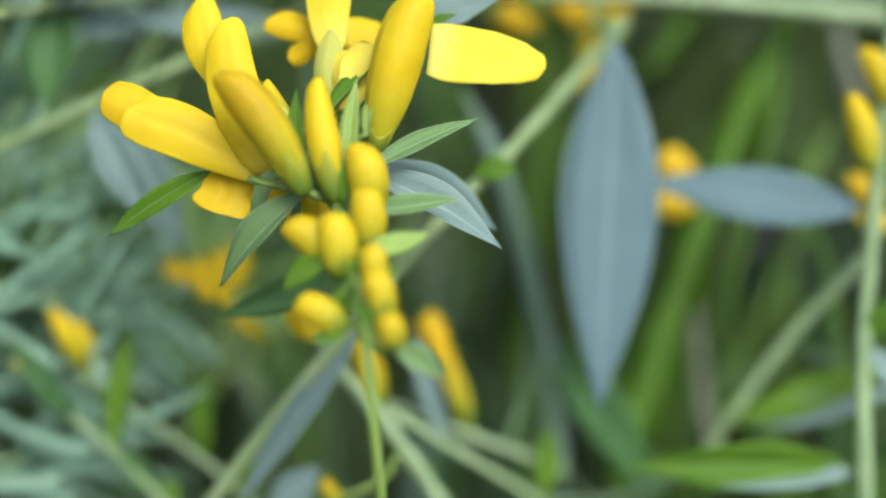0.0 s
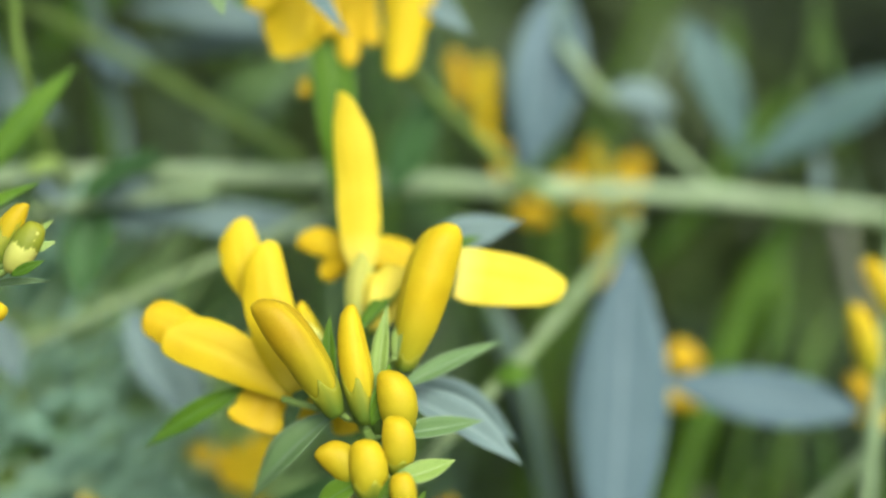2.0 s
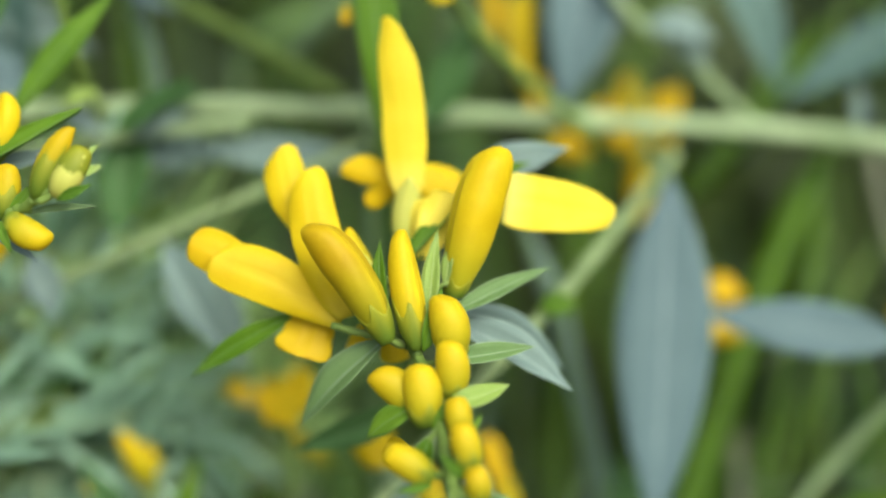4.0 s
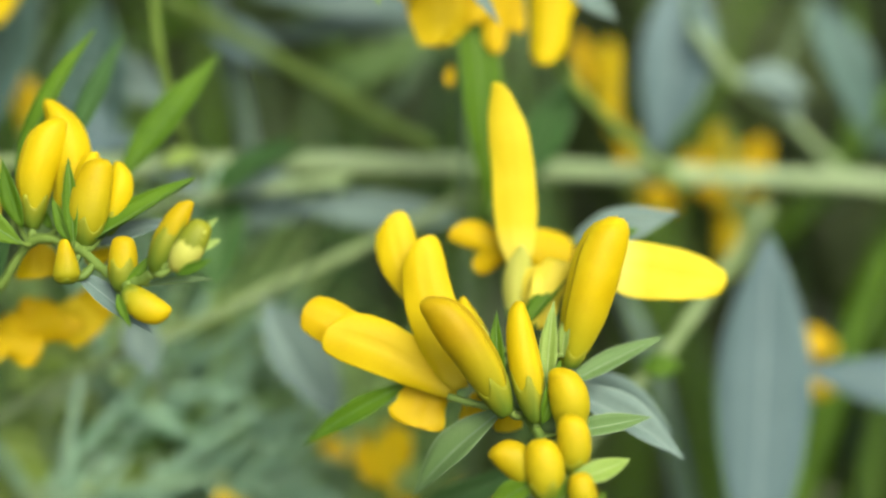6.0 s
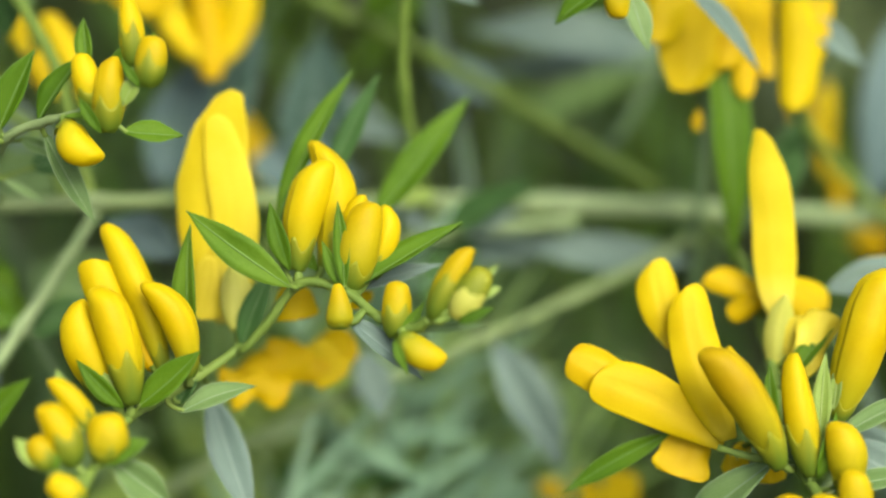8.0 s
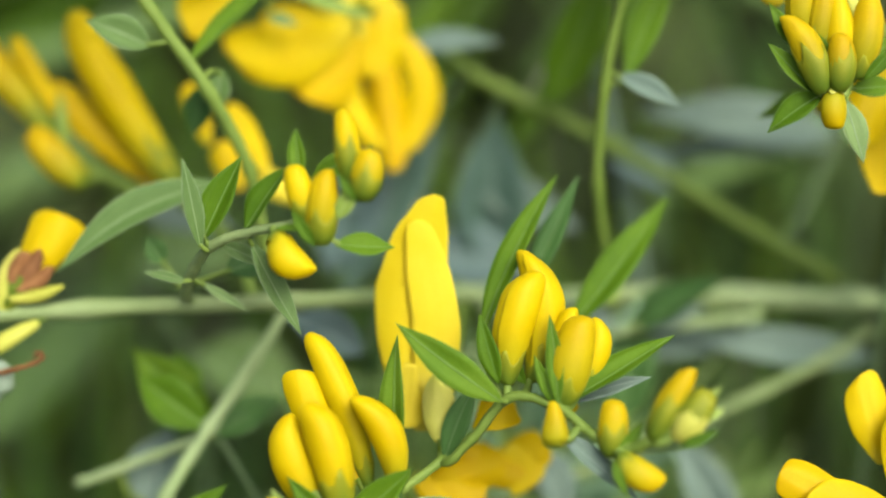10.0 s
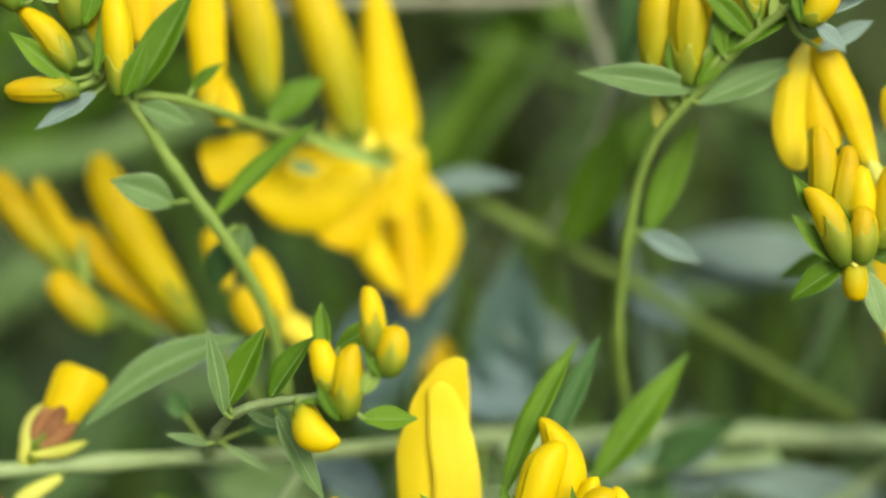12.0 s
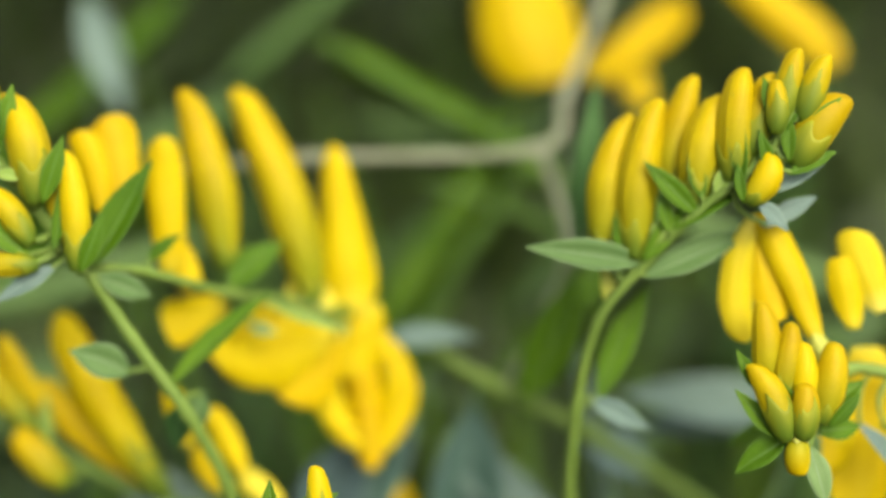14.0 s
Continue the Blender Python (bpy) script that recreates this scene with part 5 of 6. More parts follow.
s = thing("bud_spike", "leaning spike of closed yellow buds with grey-green leaves", "flower sprig")
stem(s, 0.36, 0.3, sprig_mat, (-27.59, 10.16, -3), (-28.35, 13.2, -6), (-29.37, 18.7, -9), (-29.19, 25.37, -11.5), (-28.1, 31.06, -13.5), (-25.22, 35.01, -15), (-22.54, 37.97, -16.4), (-19.58, 40.53, -17.4), (-17.47, 42.85, -18), (-15.71, 46.36, -18.4))
bud(s, (-27.72, 35.28, -14), (-26.54, 44.69, -14), 2.71, 0.22, 0.08, "n")
bud(s, (-25.95, 35.36, -15), (-24.81, 45.62, -15), 2.83, 0.26, 0.06, "n")
bud(s, (-23.79, 39.22, -14.5), (-22.51, 47.19, -14.5), 2.48, 0.26, 0.05, "n")
bud(s, (-22.42, 38.64, -16), (-21.08, 45.86, -16), 2.88, 0.34, 0.05, "n")
bud(s, (-19.99, 40.13, -17), (-19.8, 47.46, -17), 2.70, 0.42, 0.03, "n")
bud(s, (-18.91, 41.89, -17.4), (-17.95, 47.21, -17), 2.13, 0.5, 0.04, "n")
bud(s, (-19.24, 38.94, -18), (-17.76, 42.07, -18), 2.11, 0.22, -0.08, "m")
bud(s, (-16.34, 41.4, -18), (-13.35, 45.83, -18), 2.82, 0.45, 0.06, "n")
bud(s, (-17.25, 43.99, -18), (-16.51, 48.65, -18), 1.90, 0.72, 0.03, "g")
bud(s, (-16, 44.04, -18.4), (-14.7, 48.27, -18.4), 1.90, 0.72, 0.03, "g")
bud(s, (-17.71, 43.28, -18.6), (-17.79, 46.64, -18.6), 1.61, 0.85, 0, "g")
petal(s, (-27.44, 32.28, -13.4), (-27.57, 34.93, -13.4), 1.18, 0.47, "b", "c", 0)
petal(s, (-27.17, 35.75, -13.6), (-27.72, 41.64, -13.4), 1.69, 0.68, "w", "o", 0.1, camber=0.2)
leaf(s, (-25.29, 34.94, -15), (-33.21, 35.82, -16), 1.96, 15, "m")
leaf(s, (-25.41, 33.99, -15), (-18.4, 37.17, -14), 2.11, 10, "m")
leaf(s, (-22.15, 38.04, -16.6), (-25.78, 41.43, -17), 1.36, 10, "g")
leaf(s, (-19.61, 39.78, -18), (-20.38, 45.82, -18), 1.13, 15, "g")
leaf(s, (-24.04, 37.1, -16), (-18.87, 40.05, -16.4), 1.73, 10, "g")
leaf(s, (-18.33, 39.48, -17.6), (-14.34, 41.53, -17), 1.13, 0, "b")
leaf(s, (-18.02, 37.44, -16), (-14.34, 39.5, -15.4), 1.22, 0, "b")
leaf(s, (-18.71, 39.1, -17.8), (-16.67, 37.16, -18), 1.06, 0, "b")
leaf(s, (-21.96, 39.02, -17), (-22.89, 42.49, -17), 1.07, 0, "g")
leaf(s, (-21.25, 39.32, -17), (-19.88, 41.48, -17), 1.07, 0, "y")
leaf(s, (-17.52, 42.81, -18.4), (-15.29, 47.48, -18), 1.05, 10, "g")
leaf(s, (-16.98, 40.72, -18.4), (-13.76, 42.3, -18), 0.91, 0, "g")
leaf(s, (-17.94, 40.73, -18), (-18.79, 43.49, -18.4), 0.85, 0, "g")
leaf(s, (-24.96, 36.08, -15.6), (-23.82, 38.19, -15.8), 1.01, 0, "y")
leaf(s, (-26.59, 34.91, -15), (-27.23, 38.58, -15.4), 1.02, 0, "g")
leaf(s, (-23.92, 36.87, -16.2), (-24.51, 39.65, -16.4), 0.86, 0, "g")
leaf(s, (-27.73, 25.59, -10), (-24.35, 33.65, -10), 2.05, 0, "g")
leaf(s, (-28.38, 25.8, -11.4), (-24.33, 23.84, -12), 1.50, 0, "b")
settle(s, sprig_mat)

s = thing("dark_leaf", "broad dark green leaf in the shade of the sprigs", "leaf")
leaf(s, (-32.22, 24.56, -1), (-28.52, 34.47, -3), 3.7, 0, "g")
settle(s, sprig_mat)

s = thing("dry_twig", "forked grey dry twig", "twig")
stem(s, 0.4, 0.45, twig_mat, (-58.93, 41.03, 1), (-48.1, 42.15, 2), (-31.55, 43.2, 3), (-29.38, 47.48, 5), (-26.67, 54.46, 8), (-25.48, 59.72, 10))
stem(s, 0.35, 0.3, twig_mat, (-31.34, 43.07, 3), (-29.82, 39.16, 2), (-29.05, 35.79, 0))
petal(s, (-33.69, 60.26, 14), (-30.29, 49.2, 14), 8.82, 3.25, "w", "o", 0)
petal(s, (-26.96, 49.73, 14), (-18.99, 56.16, 14), 3.71, 2.04, "w", "o", 0)
petal(s, (-21.69, 47.61, 15), (-24.61, 52.69, 15), 3.27, 1.87, "w", "o", 0)
petal(s, (-16.35, 59.4, 15), (-5.68, 51.79, 16), 4.22, 2.06, "w", "o", 0.05)
settle(s, twig_mat)

s = thing("side_stem", "pale green stem with toothed dark leaves and a single bud", "stem")
stem(s, 0.42, 0.5, stem_mat, (-50.08, 10.16, -10), (-52.02, 6.93, -10), (-55.02, 2.37, -10), (-57.78, -2.28, -11), (-60.1, -7.59, -12), (-62.3, -11.31, -12))
stem(s, 0.25, 0.35, stem_mat, (-54.84, 1.95, -9), (-58.88, 0.15, -8), (-64.53, -2.08, -7))
leaf(s, (-55.21, 2.29, -10), (-60.13, 5.66, -9), 3.04, 0, "g")
leaf(s, (-56.21, 3.43, -8), (-57.81, 7.08, -7), 2.17, 0, "g")
leaf(s, (-55.14, 1.49, -9), (-50.6, 4.01, -7), 2.47, 0, "d")
leaf(s, (-58.38, -6.27, -13), (-53.17, -0.73, -15), 2.33, 0, "g")
bud(s, (-58.2, -6.53, -13), (-60.89, -3.24, -14), 2.86, .3, 0, "g")
leaf(s, (-60.11, -3.7, -6), (-58.42, 1.74, -5), 3.94, 0, "b")
settle(s, shade_stem)

s = thing("grey_leaf", "long blue-grey lance-shaped leaf hanging by its stalk", "leaf")
leaf(s, (13.97, 5.29, -1), (12.11, -20.9, -3), 7.0, 0, "v", 0.1, 0.0)
settle(s, shade_stem)

s = thing("pale_stem", "slender upright pale stem with paired leaves and buds", "stem")
stem(s, 0.5, 0.55, stem_mat, (33.4, 9.8, -4), (32.38, 1.59, -4), (31.54, -8.19, -3), (30.71, -16.49, -3), (30.38, -25.07, -4), (30.33, -31.76, -4))
leaf(s, (31.23, -7.03, -2), (15.69, -4.63, -1), 4.2, 0, "v", 0.12, 0.0)
leaf(s, (29.91, -25.12, -3), (14.03, -24.43, -4), 3.79, 35, "g")
leaf(s, (29.79, -25.44, -3.5), (16.76, -25.74, -3), 3.96, -30, "b")
leaf(s, (30.99, -16.3, -3), (32.96, -12.93, -4), 1.73, 0, "g")
leaf(s, (31.1, -16.69, -3), (33.87, -20.52, -3), 1.98, 0, "b")
bud(s, (31.25, -4.26, -4), (30.03, 1.06, -4), 2.20, .2, 0, "g")
bud(s, (33.21, -0.38, -4), (30.95, 4.29, -4), 2.35, .2, 0, "g")
petal(s, (30.76, -4.46, 1), (33.59, -6.16, 1), 2.05, 1.23, "w", "o", 0)
petal(s, (31.12, -6.93, 1), (33.96, -8.21, 1), 1.80, 1.23, "w", "o", 0)
stem(s, 0.5, 0.4, stem_mat, (31.88, -10.21, 0), (25.99, -17.2, 3), (19.85, -26.13, 5))
leaf(s, (22.55, -22.56, 3), (34.58, -18.06, 1), 2.56, 0, "g")
leaf(s, (23.05, -22.71, 3.5), (34.54, -20.11, 1), 2.15, 0, "b")
settle(s, shade_stem)

s = thing("slanting_stem", "slanting pale green stem with a nibbled leaf", "stem")
stem(s, 0.5, 0.5, dull_stem, (15.24, 7.54, 5), (10.38, 2.05, 0), (5.68, -2.96, -5), (0.95, -7.56, -8), (-5.6, -14.97, -9), (-12.08, -22.66, -7), (-18.19, -30.45, -4))
leaf(s, (3.7, -3.97, -7), (6.57, -3.84, -7), 1.84, 0, "g")
leaf(s, (-4.08, -14.25, -9), (-13.08, -26.65, -6), 1.91, 15, "b")
petal(s, (20.3, -3.66, 5), (17.78, -2.55, 5), 2.54, 1.27, "w", "o", 0)
petal(s, (20.45, -6.42, 5), (17.5, -5.93, 5), 2.12, 1.27, "w", "o", 0)
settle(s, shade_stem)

s = thing("thin_stem", "thin pale stem crossing beside the flowers", "stem")
stem(s, 0.42, 0.42, dull_stem, (-47.16, -10.12, -2), (-37.32, -4.49, -2), (-29.69, -1.37, -3), (-23.23, 1.55, -3), (-16.55, 4.49, -2), (-10.7, 7.21, 0), (-5.97, 9.99, 3))
leaf(s, (-23.04, 1.15, -3), (-17.91, -7.72, -4), 3.09, 0, "b")
leaf(s, (-26.86, 1.34, -1), (-25.76, 11.59, 1), 3.76, 0, "d")
leaf(s, (-29.95, 12.26, 2), (-28.49, 3.1, 2), 1.25, 0, "g")
settle(s, shade_stem)

s = thing("branching_stem", "green stem with narrow leaves and buds beside the flowers", "stem")
stem(s, 0.5, 0.55, stem_mat, (-7.56, -14.85, -4), (-6.03, -17.25, -4), (-2.62, -21.77, -3), (1.21, -27.75, -1))
stem(s, 0.28, 0.3, stem_mat, (-2.99, -20.25, -3), (2.5, -24.06, 0), (8.26, -28.13, 3))
stem(s, 0.25, 0.3, stem_mat, (-5.7, -19.39, 2), (2.94, -23.01, 3), (10.04, -25.8, 4))
bud(s, (2.95, -22.17, 3), (0.27, -14.79, 3), 1.76, .25, 0, "g")
bud(s, (-3.46, -19.97, -3), (-4.67, -15.36, -3), 2.31, .2, 0, "g")
petal(s, (-7.29, -15.06, -7), (-8.39, -12.35, -7), 3.07, 1.92, "w", "y", 0)
leaf(s, (1.28, -23.35, 1), (-1.09, -14.86, 1), 1.48, 0, "b")
leaf(s, (8.6, -27.72, 3), (8.83, -22.26, 2), 1.66, 0, "g")
leaf(s, (-5.19, -10, -13), (-13.31, -13.23, -12), 2.19, 30, "d")
leaf(s, (-10.99, -27.02, -4), (-7.37, -24.13, -4), 2.53, 0, "b")
bud(s, (-6.24, -26.72, -4), (-7.39, -25.12, -4), 1.18, .2, 0, "g")
bud(s, (-13.43, -11.76, 2), (-16.71, -9.4, 2), 1.74, .3, 0, "g")
bud(s, (-13, -10.94, 2), (-14.4, -8.41, 2), 1.66, .3, 0, "g")
petal(s, (-17.33, -11.29, 3), (-19.18, -9.78, 3), 1.67, 1.00, "w", "o", 0)
bud(s, (-11.33, -15.89, 1), (-14.17, -13.77, 1), 1.48, .4, 0, "g")
settle(s, shade_stem)

s = thing("leafy_stem", "thin green stem with narrow upright leaves", "stem")
stem(s, 0.3, 0.35, stem_mat, (-29.25, -16.45, -3), (-25.97, -19.82, -2), (-22.63, -23.23, -1), (-18.84, -27.53, 0))
stem(s, 0.22, 0.28, stem_mat, (-25.58, -17.37, 0), (-18.9, -22.33, 1), (-15.65, -24.87, 1), (-12.14, -28.41, 2))
leaf(s, (-22.71, -23.15, -1), (-20.84, -14.29, -2), 1.86, 10, "g")
leaf(s, (-16.22, -24.24, 1), (-15.9, -17.16, 0), 1.56, 0, "g")
leaf(s, (-22.02, -23.25, -1), (-19.23, -26.71, 0), 1.71, 0, "d")
leaf(s, (-25.18, -20.84, -2), (-29.6, -14.25, -3), 1.68, 0, "d")
leaf(s, (-17.89, -21.34, 5), (-19.88, -15.12, 5), 1.28, 0, "g")
bud(s, (-24.75, -17.18, 0), (-26.53, -12.88, -2), 1.95, .3, 0, "g")
bud(s, (-23.93, -17.2, 0), (-25.26, -13.85, -1), 1.71, .3, 0, "g")
bud(s, (-28.6, -17.31, -2.5), (-28.64, -16.27, -3), 1.20, .9, 0, "g")
leaf(s, (-14.21, -27.95, 2), (-13.08, -23.81, 2), 1.91, 0, "g")
leaf(s, (-18.43, -27.54, 0), (-18.78, -25.08, 0), 1.39, 0, "g")
settle(s, shade_stem)

s = thing("grass_plant", "fresh green grass blade arching in the shade", "grass")
blade(s, 3.61, LEAF["g"], (29.51, 9.2, 14), (24.14, -2.52, 13), (17.84, -18.56, 12), (14.02, -30.15, 12))
settle(s, shade_stem)

s = thing("grass_plant", "dull blue-green grass blade", "grass")
blade(s, 1.87, LEAF["b"], (3.06, 2.65, 5), (6.29, -5.47, 5), (8.85, -17.06, 6), (10.37, -29.25, 7))
settle(s, shade_stem)

s = thing("grass_plant", "fresh green grass blade among the stems", "grass")
blade(s, 2.30, LEAF["g"], (16.92, 3.77, 16), (20.68, 7.83, 16), (25.39, 13.24, 16), (30.11, 19.57, 16))
settle(s, shade_stem)

s = thing("grass_plant", "narrow grey-green grass blade", "grass")
blade(s, 1.4, LEAF["w"], (-28.14, 28.99, 5), (-27.03, 22.97, 5), (-25.05, 14.36, 5), (-24.81, 9.2, 5))
settle(s, shade_stem)

s = thing("grass_plant", "fresh green grass blade in the meadow", "grass")
blade(s, 2.83, LEAF["g"], (-49.48, 52.76, 16), (-42.8, 49.13, 16), (-35.17, 45.05, 16), (-28.49, 40.95, 16))
settle(s, shade_stem)

s = thing("grass_plant", "dull olive grass blade in the meadow", "grass")
blade(s, 3.35, LEAF["g"], (-44.32, 27.77, 18), (-39.7, 35.05, 18), (-36, 40.86, 18), (-33.27, 47.13, 18))
settle(s, shade_stem)

s = thing("shade_leaf", "dark green lance-shaped leaf near the grass", "leaf")
leaf(s, (8.29, -15.18, 7), (17.91, -29.4, 7), 3.88, 0, "d")
settle(s, shade_stem)

s = thing("shade_leaf", "blue-grey broad leaf among the stems", "leaf")
leaf(s, (-35.8, 11.68, 4), (-35.79, 24.49, 4), 5.55, 0, "t")
settle(s, shade_stem)

s = thing("shade_leaf", "blue-grey broad leaf among the stems", "leaf")
leaf(s, (-48.05, 12.42, 3), (-44.2, 22.48, 2), 5.06, 0, "v")
settle(s, shade_stem)

s = thing("shade_leaf", "pale grey-green leaf lying level among grass", "leaf")
leaf(s, (-9.9, 23.3, 6), (-25.1, 24.7, 6), 4.1, 0, "b")
settle(s, shade_stem)

s = thing("shade_leaf", "pale grey-green leaf lying level among grass", "leaf")
leaf(s, (-9.35, 22.67, 9), (-26.23, 21.32, 9), 1.87, 0, "b")
settle(s, shade_stem)

s = thing("shade_leaf", "blue-grey broad leaf among the stems", "leaf")
leaf(s, (9.46, 26.56, 7), (6.66, 10.97, 8), 5.84, 0, "v")
settle(s, shade_stem)

s = thing("shade_leaf", "blue-green leaf slanting among the stems", "leaf")
leaf(s, (38.21, 19.41, 9), (23.99, 11.57, 9), 4.09, 0, "t")
settle(s, shade_stem)

s = thing("shade_leaf", "dark green lance-shaped leaf near the flowers", "leaf")
leaf(s, (-3.92, 9.28, 0), (0.11, 18.15, 0), 3.05, 0, "d")
settle(s, shade_stem)

s = thing("shade_leaf", "blue-green leaf slanting among the stems", "leaf")
leaf(s, (19.61, 24.15, 9), (24.45, 12.25, 9), 4.09, 0, "t")
settle(s, shade_stem)

s = thing("shade_leaf", "small grey-green leaf beside a stem", "leaf")
leaf(s, (-43.24, 28.6, 0), (-35.61, 29.13, -1), 2.07, 20, "b")
settle(s, shade_stem)

s = thing("shade_leaf", "blue-grey leaf in the shade", "leaf")
leaf(s, (-41.29, 14.15, 3), (-32.82, 12.93, 3), 4.66, 0, "v")
settle(s, shade_stem)

s = thing("flower_spike", "deep yellow flower spike in the meadow", "flower sprig")
stem(s, 0.40, 0.40, sprig_mat, (14.69, 2.43, 12), (13.72, 8.41, 11), (13.11, 14.42, 11))
petal(s, (13.71, 7.03, 11), (12.66, 14.4, 11), 2.6, 2.03, "w", "y", 0)
petal(s, (15.11, 8.39, 11), (15.63, 13.24, 11), 2.76, 1.84, "w", "o", 0)
petal(s, (12.56, 7.96, 11), (10.08, 12.14, 11), 2.12, 1.84, "w", "o", 0)
petal(s, (13.19, 2.42, 11), (13.27, 7.4, 11), 1.9, 2.03, "w", "y", 0)
petal(s, (9.03, 7.93, 10), (5.79, 9.25, 9), 2.28, 1.37, "w", "o", 0)
settle(s, sprig_mat)

s = thing("flower_spike", "deep yellow flower spike in the meadow", "flower sprig")
stem(s, 0.40, 0.40, sprig_mat, (5.43, 8.49, 11), (4.07, 14.39, 10), (3.23, 20.82, 10))
petal(s, (3.79, 13.37, 9), (3.44, 21.0, 9), 1.7, 2.00, "w", "y", 0)
petal(s, (1.79, 17.03, 9), (1.17, 21.5, 9), 1.4, 1.82, "w", "o", 0)
petal(s, (4.67, 10.17, 9), (4.94, 14.2, 9), 1.3, 1.54, "w", "o", 0)
settle(s, sprig_mat)

s = thing("flower_spike", "small yellow flower spike in the meadow", "flower sprig")
stem(s, 0.32, 0.32, sprig_mat, (-14.37, -17.8, 0), (-14.64, -11.83, -1), (-15.33, -8.83, -2))
petal(s, (-14.12, -12.98, -2), (-14.71, -8.84, -2), 2.07, 1.66, "w", "y", 0)
petal(s, (-15.36, -12.56, -2), (-16.17, -9.65, -2), 1.82, 1.49, "w", "o", 0)
petal(s, (-13.29, -11.75, -2), (-13.26, -8.44, -2), 1.82, 1.49, "w", "y", 0)
petal(s, (-7.23, -15.05, 1), (-9.34, -13.33, 1), 2.55, 1.70, "w", "y", 0)
petal(s, (1.23, -17.26, 1), (-0, -13.86, 1), 2.12, 1.70, "w", "o", 0)
settle(s, sprig_mat)

s = thing("dry_stalk", "thin brown dry stalk standing among the grass", "stalk")
stem(s, 0.5, 0.5, twig_mat, (20.33, -9.68, 16), (21.37, -15.24, 16), (22.54, -25.42, 16))
settle(s, twig_mat)

s = thing("dry_stalk", "thin brown dry stalk standing among the grass", "stalk")
stem(s, 0.5, 0.6, twig_mat, (34.49, 9.9, 20), (35.33, 4.67, 20), (37.98, -4.87, 20))
settle(s, twig_mat)

s = thing("shade_leaf", "dark green leaf lying level in the shade", "leaf")
leaf(s, (-31.32, -8.77, 7), (-43.54, -11.27, 7), 3.93, 20, "d")
settle(s, shade_stem)

s = thing("shade_leaf", "small grey-green leaf hanging in the shade", "leaf")
leaf(s, (-32.4, 0.46, -4), (-30.74, -4.53, -4), 2.79, 0, "b")
settle(s, shade_stem)

s = thing("shade_leaf", "pale green leaf in soft light", "leaf")
leaf(s, (-43.7, -4.35, 8), (-33.14, -4.39, 8), 4.84, 0, "y")
settle(s, shade_stem)

s = thing("shade_leaf", "pale green leaf in soft light", "leaf")
leaf(s, (-28.1, -10.14, 12), (-17.19, -4.72, 12), 5.44, 0, "y")
settle(s, shade_stem)

s = thing("shade_leaf", "pale grey-green leaf in soft light", "leaf")
leaf(s, (-68.9, 56.12, 16), (-64.95, 45.99, 15), 3.29, 0, "b")
settle(s, shade_stem)

s = thing("shade_leaf", "pale green leaf in soft light", "leaf")
leaf(s, (-45.67, -11.24, 10), (-30.52, -6.95, 12), 5.40, 0, "y")
settle(s, shade_stem)

s = thing("shade_leaf", "fresh green leaf in soft light", "leaf")
leaf(s, (-20.55, -4.2, 12), (-33.17, -12.1, 10), 4.95, 0, "g")
settle(s, shade_stem)

s = thing("shade_leaf", "fresh green leaf in soft light", "leaf")
leaf(s, (-30.54, -1.63, 14), (-19.6, -1.9, 14), 4.0, 0, "e")
settle(s, shade_stem)

s = thing("shade_leaf", "pale green leaf in soft light", "leaf")
leaf(s, (-40.04, -4.34, 6), (-30.81, -8.11, 8), 5.29, 0, "y")
settle(s, shade_stem)

s = thing("shade_leaf", "fresh green leaf in soft light", "leaf")
leaf(s, (-31.33, -15.67, 8), (-21.06, -10.89, 8), 4.89, 0, "y")
settle(s, shade_stem)

s = thing("grass_plant", "pale arching grass blades in soft light", "grass")
blade(s, 6.32, LEAF["e"], (-93.49, 11.29, 38), (-85, 16.32, 36), (-78.27, 20.16, 34), (-71.04, 23.91, 34))
blade(s, 4.79, LEAF["g"], (-91.52, 25.23, 40), (-82.47, 31.73, 38), (-75.08, 36.63, 38), (-68.24, 42.57, 38))
blade(s, 5.38, LEAF["g"], (-95.46, 35.01, 42), (-86.25, 38.23, 40), (-74.43, 40.04, 40), (-63.65, 38.61, 40))
settle(s, shade_stem)

s = thing("herb_plant", "leafy pale green herb in soft light behind the flowers", "plant")
stem(s, 0.6, 0.4, stem_mat, (-44.42, -23.73, 16), (-40.81, -13.92, 13), (-38.7, -6.76, 10), (-37.34, -2.15, 8))
leaf(s, (-38.49, -6.22, 9), (-44.19, -2.01, 7), 4.01, 10, "y")
leaf(s, (-37.58, -3.93, 8), (-29.9, -0.39, 6), 4.24, -10, "y")
leaf(s, (-39.17, -7.65, 10), (-31.59, -4.9, 8), 4.49, 0, "y")
leaf(s, (-39.86, -9.56, 11), (-47.89, -6.55, 9), 4.97, 0, "y")
leaf(s, (-40.33, -11.5, 12), (-31.86, -13.49, 9), 4.99, 15, "y")
leaf(s, (-40.57, -12.87, 12), (-47.36, -13.87, 10), 5.46, 0, "y")
leaf(s, (-37.34, -2.6, 8), (-39.29, 2.35, 7), 3.55, 0, "g")
leaf(s, (-39.85, -8.65, 11), (-30.29, -8.78, 11), 5.01, 20, "g")
leaf(s, (-41.97, -15.44, 14), (-34.22, -18, 12), 5.08, 0, "y")
settle(s, shade_stem)

